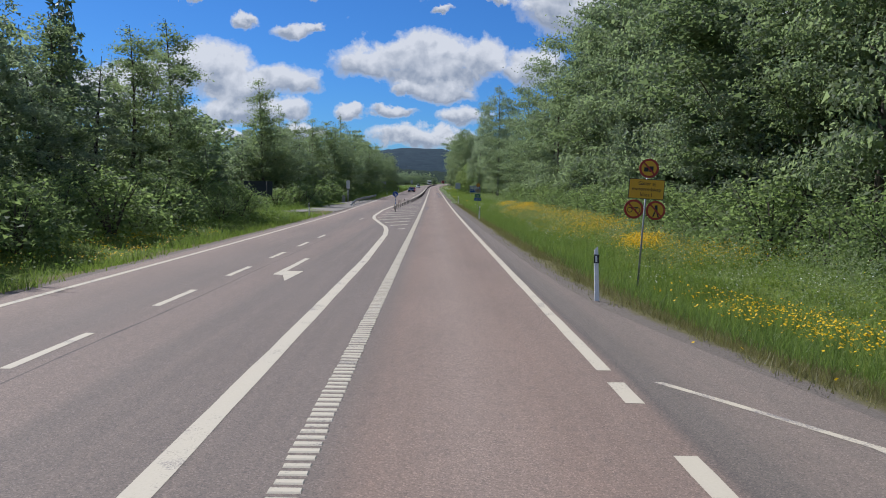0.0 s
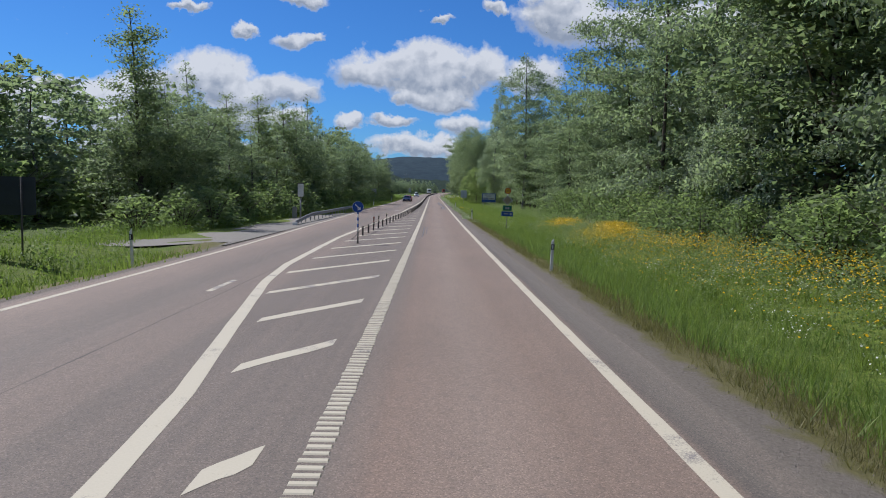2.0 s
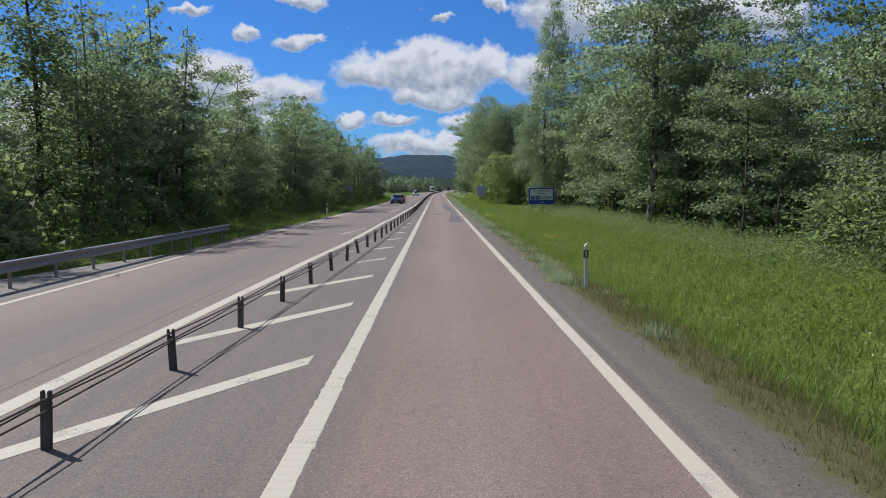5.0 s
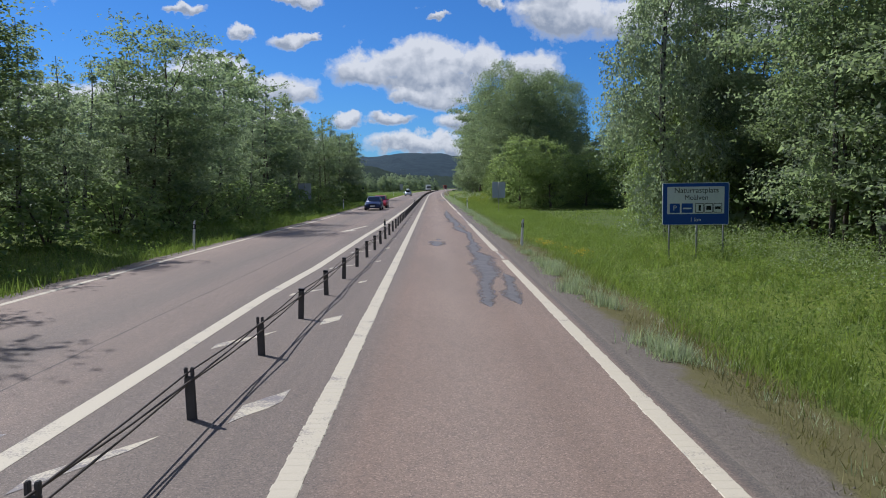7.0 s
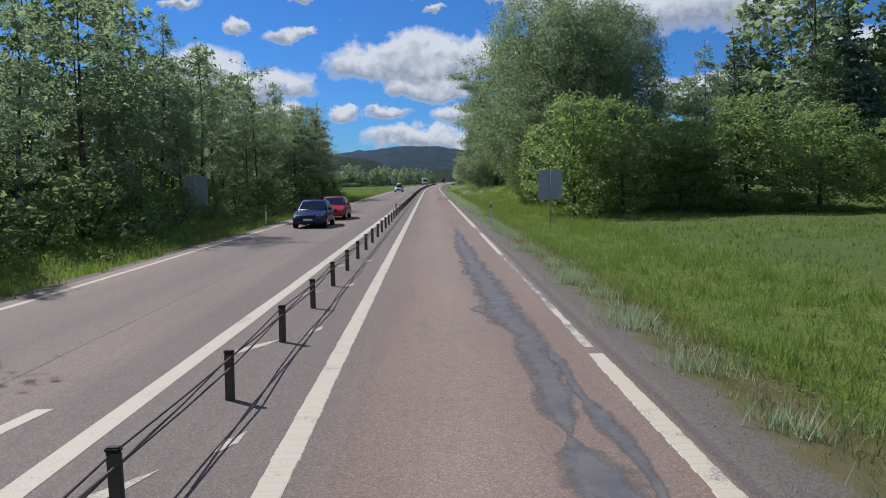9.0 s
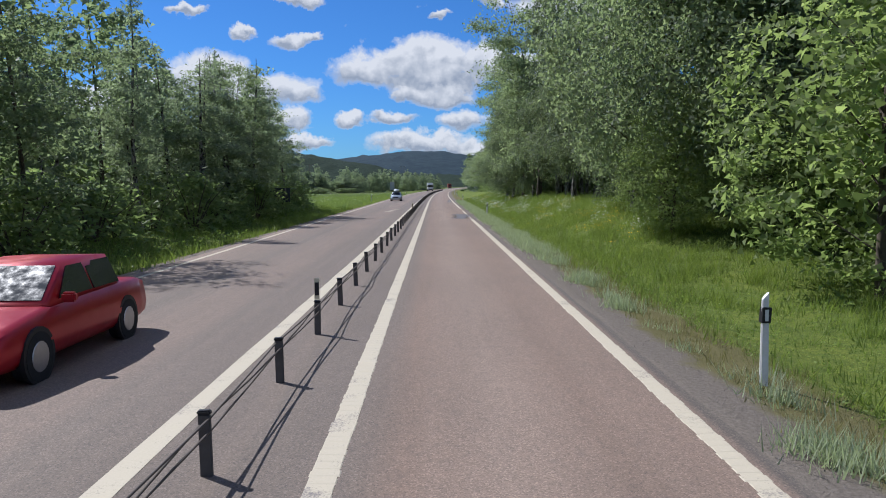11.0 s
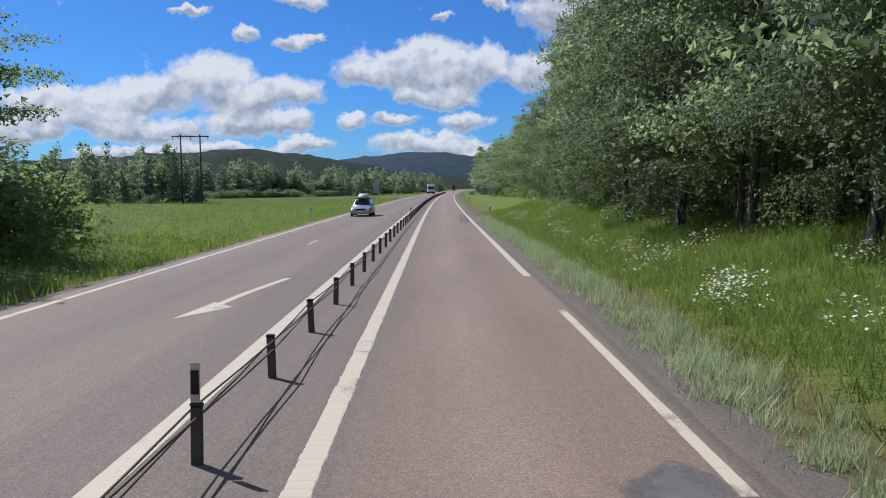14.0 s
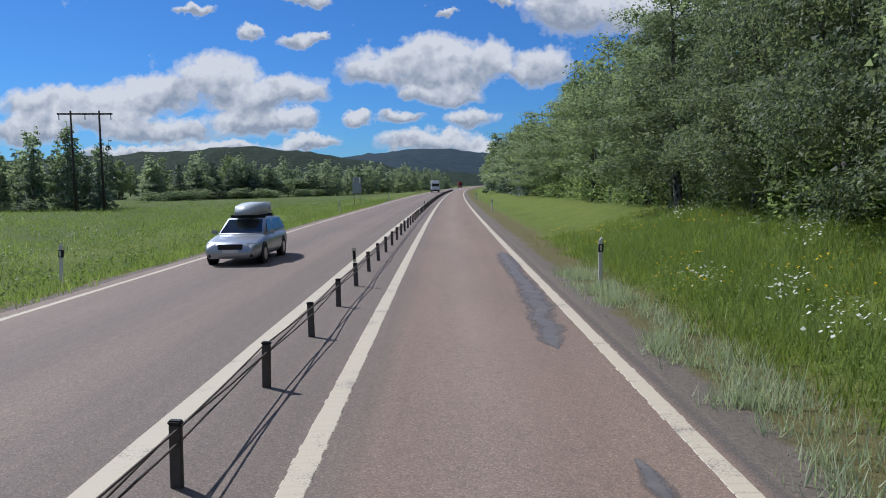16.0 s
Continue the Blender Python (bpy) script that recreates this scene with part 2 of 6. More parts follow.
def ground_mat():
    m, n = material("verge soil and turf")
    uv = n.add("ShaderNodeUVMap").outputs[0]
    x = n.add("ShaderNodeSeparateXYZ", (uv,)).outputs[0]
    side = n.math("SUBTRACT", n.math("ABSOLUTE", n.math("ADD", x, 3.1)), 6.35)
    ragged = n.noise(uv, 1.1, 5.0, 0.65)
    side = n.math("ADD", side, n.math("MULTIPLY", n.math("SUBTRACT", ragged, 0.5), 1.3))
    grain = n.noise(uv, 30.0, 4.0, 0.7)
    mid = n.noise(uv, 3.0, 4.0, 0.6)
    lumps = n.noise(uv, 16.0, 6.0, 0.75)
    gravel = n.mix(n.span(lumps, 0.36, 0.62), (0.13, 0.11, 0.09), (0.205, 0.174, 0.144))
    dry = n.mix(mid, (0.105, 0.098, 0.038), (0.175, 0.152, 0.066))
    turf = n.mix(n.noise(uv, 0.35, 4.0, 0.6), (0.075, 0.12, 0.022), (0.23, 0.25, 0.045))
    turf = n.mix(n.span(mid, 0.4, 0.7, 0, 0.6), turf, (0.05, 0.09, 0.02))
    speck = n.noise(uv, 13.0, 5.0, 0.7)
    turf = n.mix(n.span(speck, 0.42, 0.66, 0, 0.65), turf, (0.04, 0.068, 0.014))
    col = n.mix(n.span(side, 0.55, 0.85), gravel, dry)
    col = n.mix(n.span(side, 1.9, 2.6), col, turf)
    col = n.mix(n.span(side, 7.5, 11.0, 0, 0.55), col, (0.06, 0.085, 0.025))
    finish(n, col, 0.95, 0.0, n.math("ADD", grain, mid), 0.7, 0.05, 0.15)
    return m


def gravel_mat():
    m, n = material("gravel")
    at = n.add("ShaderNodeNewGeometry").outputs["Position"]
    col = n.mix(n.noise(at, 30.0, 4.0, 0.7), (0.15, 0.132, 0.112), (0.305, 0.272, 0.238))
    col = n.mix(n.span(n.noise(at, 0.6, 4.0), 0.45, 0.7, 0, 0.5), col, (0.20, 0.20, 0.15))
    finish(n, col, 0.95, 0.0, n.noise(at, 45.0, 3.0), 0.6, 0.02, 0.2)
    return m


def leaf_mat(name, dark, bright, through_light=0.66, patch=0.5):
    """Leaves: each differs a little, and whole sprays and whole plants differ too."""
    m, n = material(name)
    g = n.add("ShaderNodeNewGeometry").outputs["Random Per Island"]
    o = n.add("ShaderNodeObjectInfo").outputs["Random"]
    at = n.add("ShaderNodeTexCoord").outputs["Object"]
    spray = n.span(n.noise(at, patch, 3.0, 0.6), 0.3, 0.7)
    f = n.math("ADD", n.math("ADD", n.math("MULTIPLY", g, 0.4), n.math("MULTIPLY", o, 0.28)), n.math("MULTIPLY", spray, 0.32))
    col = n.mix(f, dark, bright)
    col = n.mix(n.span(g, 0.9, 1.0, 0.0, 0.35), col, tuple(c * 1.25 + 0.02 for c in bright))
    finish(n, col, 0.55, 0.0, None, spec=0.25, through_light=through_light)
    return m


def bark_mat(name, light, dark, amount, scale=(5.0, 5.0, 1.2)):
    m, n = material(name)
    at = n.vec("MULTIPLY", n.add("ShaderNodeTexCoord").outputs["Object"], scale)
    f = n.noise(at, 1.6, 5.0, 0.7)
    col = n.mix(n.span(f, amount, amount + 0.12), light, dark)
    finish(n, col, 0.9, 0.0, n.noise(at, 4.0, 4.0), 0.6, 0.03, 0.2)
    return m


def forest_mat(name, dark, bright, scale):
    m, n = material(name)
    at = n.add("ShaderNodeNewGeometry").outputs["Position"]
    f = n.noise(at, scale, 6.0, 0.7)
    finish(n, n.mix(n.span(f, 0.3, 0.7), dark, bright), 0.95, 0.0, f, 0.8, 4.0, 0.1)
    return m


ASPHALT, PATCH, GROUND, GRAVEL = asphalt_mat(), patch_mat(), ground_mat(), gravel_mat()
PAINT = paint_mat("road paint", (0.51, 0.448, 0.335), 0.555)
PAINT_FAINT = paint_mat("rubbed off road paint", (0.52, 0.50, 0.45), 0.42)
PAINT_WORN = paint_mat("worn road paint", (0.52, 0.455, 0.335), 0.47)
BROWN_GRASS = leaf_mat("brown dry grass", (0.13, 0.12, 0.05), (0.27, 0.235, 0.11), 0.45)
HERB_LEAF = leaf_mat("verge herb leaves", (0.10, 0.16, 0.035), (0.27, 0.33, 0.095), 0.5)
BIRCH_LEAF = leaf_mat("birch leaves", (0.155, 0.192, 0.145), (0.36, 0.40, 0.285))
# darker copy of the birch leaves, with the overhanging wood's shade in its colour
SHADED_BIRCH_LEAF = leaf_mat("birch leaves darkened for shade", (0.09, 0.12, 0.072), (0.24, 0.275, 0.165), 0.48)
ASPEN_LEAF = leaf_mat("aspen leaves", (0.105, 0.142, 0.082), (0.275, 0.315, 0.17), 0.64)
DARK_LEAF = leaf_mat("alder leaves", (0.126, 0.166, 0.11), (0.305, 0.345, 0.212))
SPRUCE_LEAF = leaf_mat("spruce needles", (0.06, 0.095, 0.068), (0.15, 0.195, 0.125), 0.25)
LIME_LEAF = leaf_mat("bright hedge leaves", (0.14, 0.19, 0.075), (0.36, 0.41, 0.18))
SHRUB_LEAF = leaf_mat("undergrowth leaves", (0.11, 0.155, 0.07), (0.28, 0.33, 0.15))
GRASS_GREEN = leaf_mat("green grass", (0.09, 0.145, 0.03), (0.24, 0.285, 0.075), 0.5)
GRASS_DRY = leaf_mat("dry grass", (0.15, 0.145, 0.06), (0.33, 0.29, 0.15), 0.4)
FLOWER_YELLOW = leaf_mat("yellow petals", (0.60, 0.36, 0.005), (0.80, 0.52, 0.01), 0.2)
FLOWER_WHITE = leaf_mat("white umbels", (0.50, 0.52, 0.42), (0.75, 0.76, 0.68), 0.2)
BARK_BIRCH = bark_mat("birch bark", (0.27, 0.258, 0.24), (0.035, 0.03, 0.028), 0.44)
BARK_BROWN = bark_mat("grey brown bark", (0.11, 0.09, 0.07), (0.04, 0.033, 0.028), 0.5)
STEEL = plain("galvanised steel", (0.30, 0.30, 0.295), 0.5, 0.6, 0.2)
CABLE = plain("weathered wire rope", (0.10, 0.082, 0.068), 0.8, 0.0, 0.3)
POST_DARK = plain("dark weathered steel", (0.095, 0.088, 0.082), 0.75, 0.0, 0.3)
BLACK = plain("black plastic", (0.012, 0.012, 0.014), 0.5)
WHITE = plain("white plastic", (0.72, 0.72, 0.70), 0.45, 0.0, 0.2)
SIGN_BLUE = plain("blue sign sheeting", (0.008, 0.06, 0.30), 0.4, 0.0, 0.1)
# near-black sheet colour that carries the tree shade on the left-hand boards
SIGN_SHADED = plain("sign back darkened for shade", (0.03, 0.037, 0.046), 0.45, 0.0, 0.1)
SIGN_GREEN = plain("green sign sheeting", (0.005, 0.12, 0.09), 0.4, 0.0, 0.1)
SIGN_YELLOW = plain("yellow sign sheeting", (0.62, 0.33, 0.012), 0.4, 0.0, 0.1)
MARKER_CREAM = plain("cream marker plastic", (0.62, 0.58, 0.42), 0.45)
SIGN_RED = plain("red sign sheeting", (0.30, 0.03, 0.015), 0.4, 0.0, 0.1)
SIGN_WHITE = plain("white sign sheeting", (0.66, 0.68, 0.68), 0.4, 0.0, 0.12)
SIGN_BACK = plain("grey sign back", (0.36, 0.38, 0.40), 0.45, 0.4, 0.15)
POLE_WOOD = bark_mat("creosoted wood", (0.075, 0.06, 0.05), (0.03, 0.025, 0.022), 0.45, (9, 9, 0.6))
GLASS = plain("car window glass", (0.012, 0.014, 0.017), 0.06, 0.0, 0.02, spec=0.7)
TYRE = plain("tyre rubber", (0.015, 0.015, 0.016), 0.8)
RIM = plain("alloy rim", (0.45, 0.46, 0.48), 0.3, 0.9)
LAMP_CLEAR = plain("headlamp lens", (0.7, 0.72, 0.75), 0.12, 0.0, 0.05, spec=0.7)


# ---- building helpers ----
def at(x, y, z=0.0):
    """A point by its place along the road: metres right of the driving line, along it, and above the carriageway."""
    return Vector((x + bow(y), y, z + rise(y)))


def lerp(table, y):
    return float(np.interp(y, [p[0] for p in table], [p[1] for p in table]))


def raw_mesh(name, verts, faces, mat, smooth=False, uvs=None):
    """A mesh from arrays; faces is an (n, k) array of equal polygons."""
    me = bpy.data.meshes.new(name)
    verts, faces = np.asarray(verts, np.float32), np.asarray(faces, np.int32)
    k = faces.shape[1]
    me.vertices.add(len(verts))
    me.vertices.foreach_set("co", verts.ravel())
    me.loops.add(faces.size)
    me.loops.foreach_set("vertex_index", faces.ravel())
    me.polygons.add(len(faces))
    me.polygons.foreach_set("loop_start", np.arange(0, faces.size, k, dtype=np.int32))
    me.polygons.foreach_set("use_smooth", np.full(len(faces), smooth))
    if uvs is not None:
        layer = me.uv_layers.new(name="UVMap")
        layer.data.foreach_set("uv", np.asarray(uvs, np.float32)[faces.ravel()].ravel())
    me.materials.append(mat)
    me.update(calc_edges=True)
    return me


def part(name, bm, mat, parent, label="", smooth=False):
    """One mesh object made of bm under a thing or a part (or alone)."""
    me = bpy.data.meshes.new(name)
    bm.to_mesh(me)
    bm.free()
    me.materials.append(mat)
    if smooth:
        me.polygons.foreach_set("use_smooth", [True] * len(me.polygons))
    return hung(name, me, parent, label)


def hung(name, me, parent, label=""):
    ob = new(name, me)
    ob.parent = parent
    if label:
        ob["label"] = label
    return ob


def thing(name, m, label, category, group="", kind=""):
    ob = new(name)
    ob.empty_display_size = 0.2
    ob.matrix_basis = m
    return tagged(ob, label, category, group, kind)


def box(bm, sx, sy, sz, m=Matrix(), bevel=0.0):
    """A box of the given size, centred in x and y and standing on z 0, moved by m."""
    v = bmesh.ops.create_cube(bm, size=1.0)["verts"]
    bmesh.ops.transform(bm, matrix=m @ Matrix.Translation((0, 0, sz / 2)) @ Matrix.Diagonal((sx, sy, sz, 1)), verts=v)
    if bevel:
        e = {ed for w in v for ed in w.link_edges}
        bmesh.ops.bevel(bm, geom=list(e), offset=bevel, segments=2, affect="EDGES")
    return bm


def rod(bm, a, b, r0, r1=None, sides=8):
    """A closed tapered round bar from a to b."""
    a, b = Vector(a), Vector(b)
    m = Matrix.Translation((a + b) / 2) @ (b - a).to_track_quat("Z", "Y").to_matrix().to_4x4()
    bmesh.ops.create_cone(bm, cap_ends=True, segments=sides, radius1=r0, radius2=r0 if r1 is None else r1, depth=(b - a).length, matrix=m)
    return bm


def plate(bm, outline, thick, m=Matrix()):
    """A flat plate in the x-z plane with the given outline, its front at y 0 facing -y."""
    v = [bm.verts.new(m @ Vector((x, 0, z))) for x, z in outline]
    f = bm.faces.new(v)
    back = bmesh.ops.extrude_face_region(bm, geom=[f])
    bmesh.ops.translate(bm, verts=[g for g in back["geom"] if isinstance(g, bmesh.types.BMVert)], vec=m.to_3x3() @ Vector((0, thick, 0)))
    bmesh.ops.recalc_face_normals(bm, faces=bm.faces[:])
    return bm


def disc_outline(r, cx=0.0, cz=0.0, n=32):
    return [(cx + r * math.cos(2 * math.pi * i / n), cz + r * math.sin(2 * math.pi * i / n)) for i in range(n)]


def rounded(w, h, r, cx=0.0, cz=0.0):
    pts = []
    for sx, sz, a0 in ((1, 1, 0), (-1, 1, 90), (-1, -1, 180), (1, -1, 270)):
        for k in range(5):
            a = radians(a0 + k * 22.5)
            pts.append((cx + sx * (w / 2 - r) + r * math.cos(a), cz + sz * (h / 2 - r) + r * math.sin(a)))
    return pts


def lettering(name, text, size, m, mat, parent):
    cu = bpy.data.curves.new(name, "FONT")
    cu.body, cu.size, cu.align_x, cu.align_y, cu.extrude = text, size, "CENTER", "CENTER", 0.001
    tmp = bpy.data.objects.new(name, cu)
    me = bpy.data.meshes.new_from_object(tmp)
    bpy.data.objects.remove(tmp)
    me.materials.clear()
    me.materials.append(mat)
    me.transform(m @ pose(0, 0, 0, 90))
    return hung(name, me, parent)


# ---- lines of the road, by distance ----
LEFT_EDGE = [(-60, -8.65), (30, -8.65), (60, -8.75), (90, -8.95), (110, -9.35), (150, -9.42), (180, -9.1), (195, -8.9), (210, -8.48), (2000, -8.5)]
MEDIAN_LEFT = [(-60, -2.27), (42, -2.3), (50, -2.42), (56, -2.5), (61.3, -2.75), (65, -3.1), (69, -3.67), (76.8, -4.75), (82, -5.15), (90, -5.3), (98, -5.4), (104, -5.3), (142.7, -4.3),
               (150, -4.0), (164, -3.82), (172, -3.75), (178, -3.52), (193, -3.36), (201, -3.2), (212, -3.08), (258, -2.8), (2000, -2.8)]
MEDIAN_RIGHT, RIGHT_EDGE = -1.12, 2.555
RAIL = [(97, -4.46), (100.7, -4.25), (107, -4.1), (113, -3.9), (141.8, -2.97), (154, -2.66), (163, -2.5), (172, -2.37), (184, -2.2), (200, -2.12), (260, -2.16), (330, -2.14), (345, -2.06), (2000, -2.1)]
ASPHALT_RIGHT = [(-60, 9.2), (10, 7.7), (18, 5.8), (23.9, 5.25), (25.3, 4.98), (28.6, 4.35), (32.5, 3.8), (40, 3.5), (60, 3.4), (100, 3.25), (130, 2.98), (145, 2.88), (2000, 2.86)]
ASPHALT_LEFT = [(-60, -9.2), (90, -9.4), (110, -9.75), (150, -9.85), (180, -9.55), (210, -8.95), (2000, -8.95)]
BANK = [(0, 0.0), (252, 0.0), (278, 1.45), (330, 1.35), (420, 0.9), (520, 0.2), (5000, 0.0)]


def turf(x, y):
    """Height of the ground over the carriageway's level."""
    if x > -3:
        s = x - lerp(ASPHALT_RIGHT, y)
        ditch = float(np.interp(s, [-0.4, 0.0, 0.8, 3.2, 4.2, 6.5, 10.0, 30.0], [-0.25, -0.04, -0.1, -0.55, -0.6, -0.15, 0.15, 0.3]))
        if 190 < y < 262:
            ditch = float(np.interp(s, [-0.4, 0.0, 0.8, 3.2, 5.0, 30.0, 90], [-0.25, -0.04, -0.1, -0.55, -0.6, -0.35, 0.0]))
        bank = float(np.interp(s, [-0.4, 0.0, 0.8, 2.0, 4.0, 7.0, 11.0, 60.0], [-0.25, -0.04, -0.1, -0.15, 0.25, 1.3, 1.5, 1.6]))
        k = min(1.0, lerp(BANK, y) / 1.45)
        h = ditch * (1 - k) + bank * k
    else:
        s = lerp(ASPHALT_LEFT, y) - x
        h = float(np.interp(s, [-0.4, 0.0, 0.6, 2.2, 3.2, 6.0, 10.0, 40.0], [-0.25, -0.04, -0.08, -0.42, -0.45, 0.0, 0.25, 0.4]))
        if y > 325:
            h -= min(1.0, (y - 325) / 40.0) * float(np.interp(s, [2.0, 12.0], [0.0, 0.6]))
        if 84 < y < 140:
            k = min(1.0, (y - 84) / 8.0, (140 - y) / 12.0)
            h = h * (1 - k) + (-0.05 if s > 0 else -0.25) * k
    return h


# ---- ground, road ----
def ground():
    xs = np.unique(np.concatenate([np.linspace(-4500, -300, 12), np.linspace(-300, -60, 13), np.linspace(-60, -24, 13), np.linspace(-24, -12, 17), np.linspace(-12, -8, 17),
                                   [-6.0, 0.0], np.linspace(2.4, 5.4, 13), np.linspace(5.4, 20, 25), np.linspace(20, 60, 14), np.linspace(60, 300, 13), np.linspace(300, 4500, 12)]))
    ys = np.unique(np.concatenate([np.linspace(-700, -60, 9), np.linspace(-60, 16, 20), np.linspace(16, 420, 203), np.linspace(420, 900, 60), np.linspace(900, 4700, 20)]))
    verts, uvs = [], []
    for y in ys:
        for x in xs:
            bump = 0.0
            if x > 4.2 or x < -10.5:
                bump = 0.07 * noise.noise(Vector((x * 0.8, y * 0.8, 0))) + 0.12 * noise.noise(Vector((x * 0.2, y * 0.2, 5)))
            verts.append((x + bow(y), y, turf(x, y) + bump + rise(y)))
            uvs.append((3.25 + x - lerp(ASPHALT_RIGHT, y) if x > -3 else -9.45 + x - lerp(ASPHALT_LEFT, y), y))
    nx, ny = len(xs), len(ys)
    i = np.arange((nx - 1) * (ny - 1))
    a = i // (nx - 1) * nx + i % (nx - 1)
    me = raw_mesh("ground", verts, np.stack([a, a + 1, a + nx + 1, a + nx], 1), GROUND, True, uvs)
    return tagged(new("ground", me), "grassy verge, ditch and meadow beside the road", "ground", kind="structure")


def road():
    ys = np.concatenate([np.linspace(-60, 480, 271), np.linspace(488, 1600, 100)])
    verts, uvs = [], []
    for y in ys:
        l, r = lerp(ASPHALT_LEFT, y), lerp(ASPHALT_RIGHT, y)
        l += 0.07 * noise.noise(Vector((1, y * 0.7, 0)))
        r += 0.09 * noise.noise(Vector((7, y * 0.7, 0))) + 0.05 * noise.noise(Vector((7, y * 3.1, 0)))
        for x, z in ((l - 0.12, -0.2), (l, 0), (-6, 0), (-3, 0), (0, 0), (r, 0), (r + 0.12, -0.2)):
            verts.append(at(x, y, z))
            uvs.append((x, y))
    n = len(ys)
    i = np.arange((n - 1) * 6)
    a = i // 6 * 7 + i % 6
    me = raw_mesh("road", verts, np.stack([a, a + 1, a + 8, a + 7], 1), ASPHALT, False, uvs)
    return tagged(new("road", me), "pinkish grey worn asphalt highway with a wire rope median", "road", kind="structure")


GROUND_OB, ROAD = ground(), road()


def band(name, rows, mat, label="", z=0.004):
    """A painted band on the road from rows of (y, left x, right x)."""
    v = [at(x, y, z) for y, l, r in rows for x in (l, r)]
    uvs = [(side, y) for y, l, r in rows for side in (0.0, 1.0)]
    f = [(2 * i, 2 * i + 1, 2 * i + 3, 2 * i + 2) for i in range(len(rows) - 1)]
    return hung(name, raw_mesh(name, v, f, mat, False, uvs), ROAD, label)


def line(name, table, y0, y1, width, mat, label="", step=2.0, ragged=0.008):
    rows = []
    rng = random.Random(len(name) + int(y0))
    for y in np.arange(y0, y1 + 1e-6, step):
        x = table if isinstance(table, float) else lerp(table, y)
        rows.append((y, x - width / 2 + rng.uniform(-ragged, ragged), x + width / 2 + rng.uniform(-ragged, ragged)))
    return band(name, rows, mat, label)


line("edge_line", LEFT_EDGE, -40, 900, 0.17, PAINT, "white painted edge line", 2.0)
line("median_line", MEDIAN_LEFT, -40, 130, 0.27, PAINT, "worn cream white median line", 1.0)
line("median_line", MEDIAN_LEFT, 130, 900, 0.27, PAINT, "cream white median line", 2.0)
line("lane_line", MEDIAN_RIGHT, 96.5, 900, 0.24, PAINT, "cream white lane line", 1.0)
for a, b in ((26.1, 180.4), (183.6, 205.0), (218.6, 229.4), (233, 250), (250, 287.9), (296.3, 306.0), (311.0, 337.0), (337.0, 900)):
    line("edge_line", RIGHT_EDGE, a, b, 0.15 if a in (218.6, 296.3) else 0.21, PAINT, "cream white edge line", 1.0)
for a, b, wide in ((180.4, 183.6, 0.09), (205.0, 209.0, 0.13), (287.9, 291.2, 0.09)):
    line("worn_edge_line", RIGHT_EDGE, a, b, wide, PAINT_WORN, "rubbed off edge line", 0.25, 0.02)
for a, b in ((209.0, 218.6), (229.4, 233.0), (291.2, 296.3)):
    line("worn_edge_line", RIGHT_EDGE, a, b, 0.08, PAINT_FAINT, "rubbed off edge line", 0.25, 0.03)
for k in range(6):
    line("edge_dash", RIGHT_EDGE, 24.46 - 2.75 * k, 25.44 - 2.75 * k, 0.235, PAINT, "", 0.49)
line("side_road_line", [(-10, 9.2), (10, 7.4), (18, 5.8), (23.0, 4.64), (24.26, 3.91), (25.5, 3.15)], 2, 25.5, 0.14, PAINT_WORN, "thin white side road line", 0.5)
for k in list(range(-4, 6)) + [9]:
    line("lane_dash", -5.66, 25.6 + 5.43 * k, 28.4 + 5.43 * k, 0.16, PAINT if k < 5 else PAINT_WORN, "", 0.5)
line("lane_dash", -5.7, 323.0, 325.5, 0.15, PAINT_WORN, "worn lane dash", 0.5)


def ribs(x, y0, y1, pitch, half, wid, label, high=0.012):
    """The ribbed rumble line: short raised bars across it."""
    v, f = [], []
    y = y0
    rng = random.Random(5)
    while y < y1:
        h = half + rng.uniform(-0.012, 0.012)
        w = wid + rng.uniform(-0.02, 0.015)
        i = len(v)
        for dx, dy, z in ((-h, 0, 0.001), (h, 0, 0.001), (h, w, 0.001), (-h, w, 0.001), (-h + .01, .02, high), (h - .01, .02, high), (h - .01, w - .02, high), (-h + .01, w - .02, high)):
            v.append(at(x + dx, y + dy, z))
        for q in ((4, 5, 6, 7), (0, 1, 5, 4), (1, 2, 6, 5), (2, 3, 7, 6), (3, 0, 4, 7)):
            f.append([i + k for k in q])
        y += pitch * rng.uniform(0.96, 1.04)
    return tagged(hung("rumble_bars", raw_mesh("rumble_bars", v, f, PAINT), ROAD, label), kind="stuff")


ribs(MEDIAN_RIGHT, -20.0, 96.5, 0.19, 0.14, 0.115, "cream white ribbed rumble bars")
ribs(MEDIAN_RIGHT, 96.5, 372.0, 0.17, 0.126, 0.145, "cream white rumble bars raised on the lane line", 0.007)
for a, b in ((150.0, 180.0), (184.0, 204.0), (234.0, 287.0), (312.0, 372.0)):
    ribs(RIGHT_EDGE, a, b, 0.17, 0.111, 0.145, "cream white rumble bars raised on the edge line", 0.007)


def hatch(y, reach, mat, wide=0.5):
    """A slanting bar in the closed median, its right end at y."""
    x1 = -1.66
    n = 4
    rng = random.Random(int(y * 10))
    v = []
    for k in range(n + 1):
        x = x1 - reach * k / n
        yy = y - 1.72 * (x1 - x)
        v += [at(x, yy - wide + rng.uniform(-.05, .05), 0.004), at(x, yy + rng.uniform(-.05, .05), 0.004)]
    f = [(2 * k, 2 * k + 1, 2 * k + 3, 2 * k + 2) for k in range(n)]
    hung("hatch_bar", raw_mesh("hatch_bar", v, f, mat), ROAD)


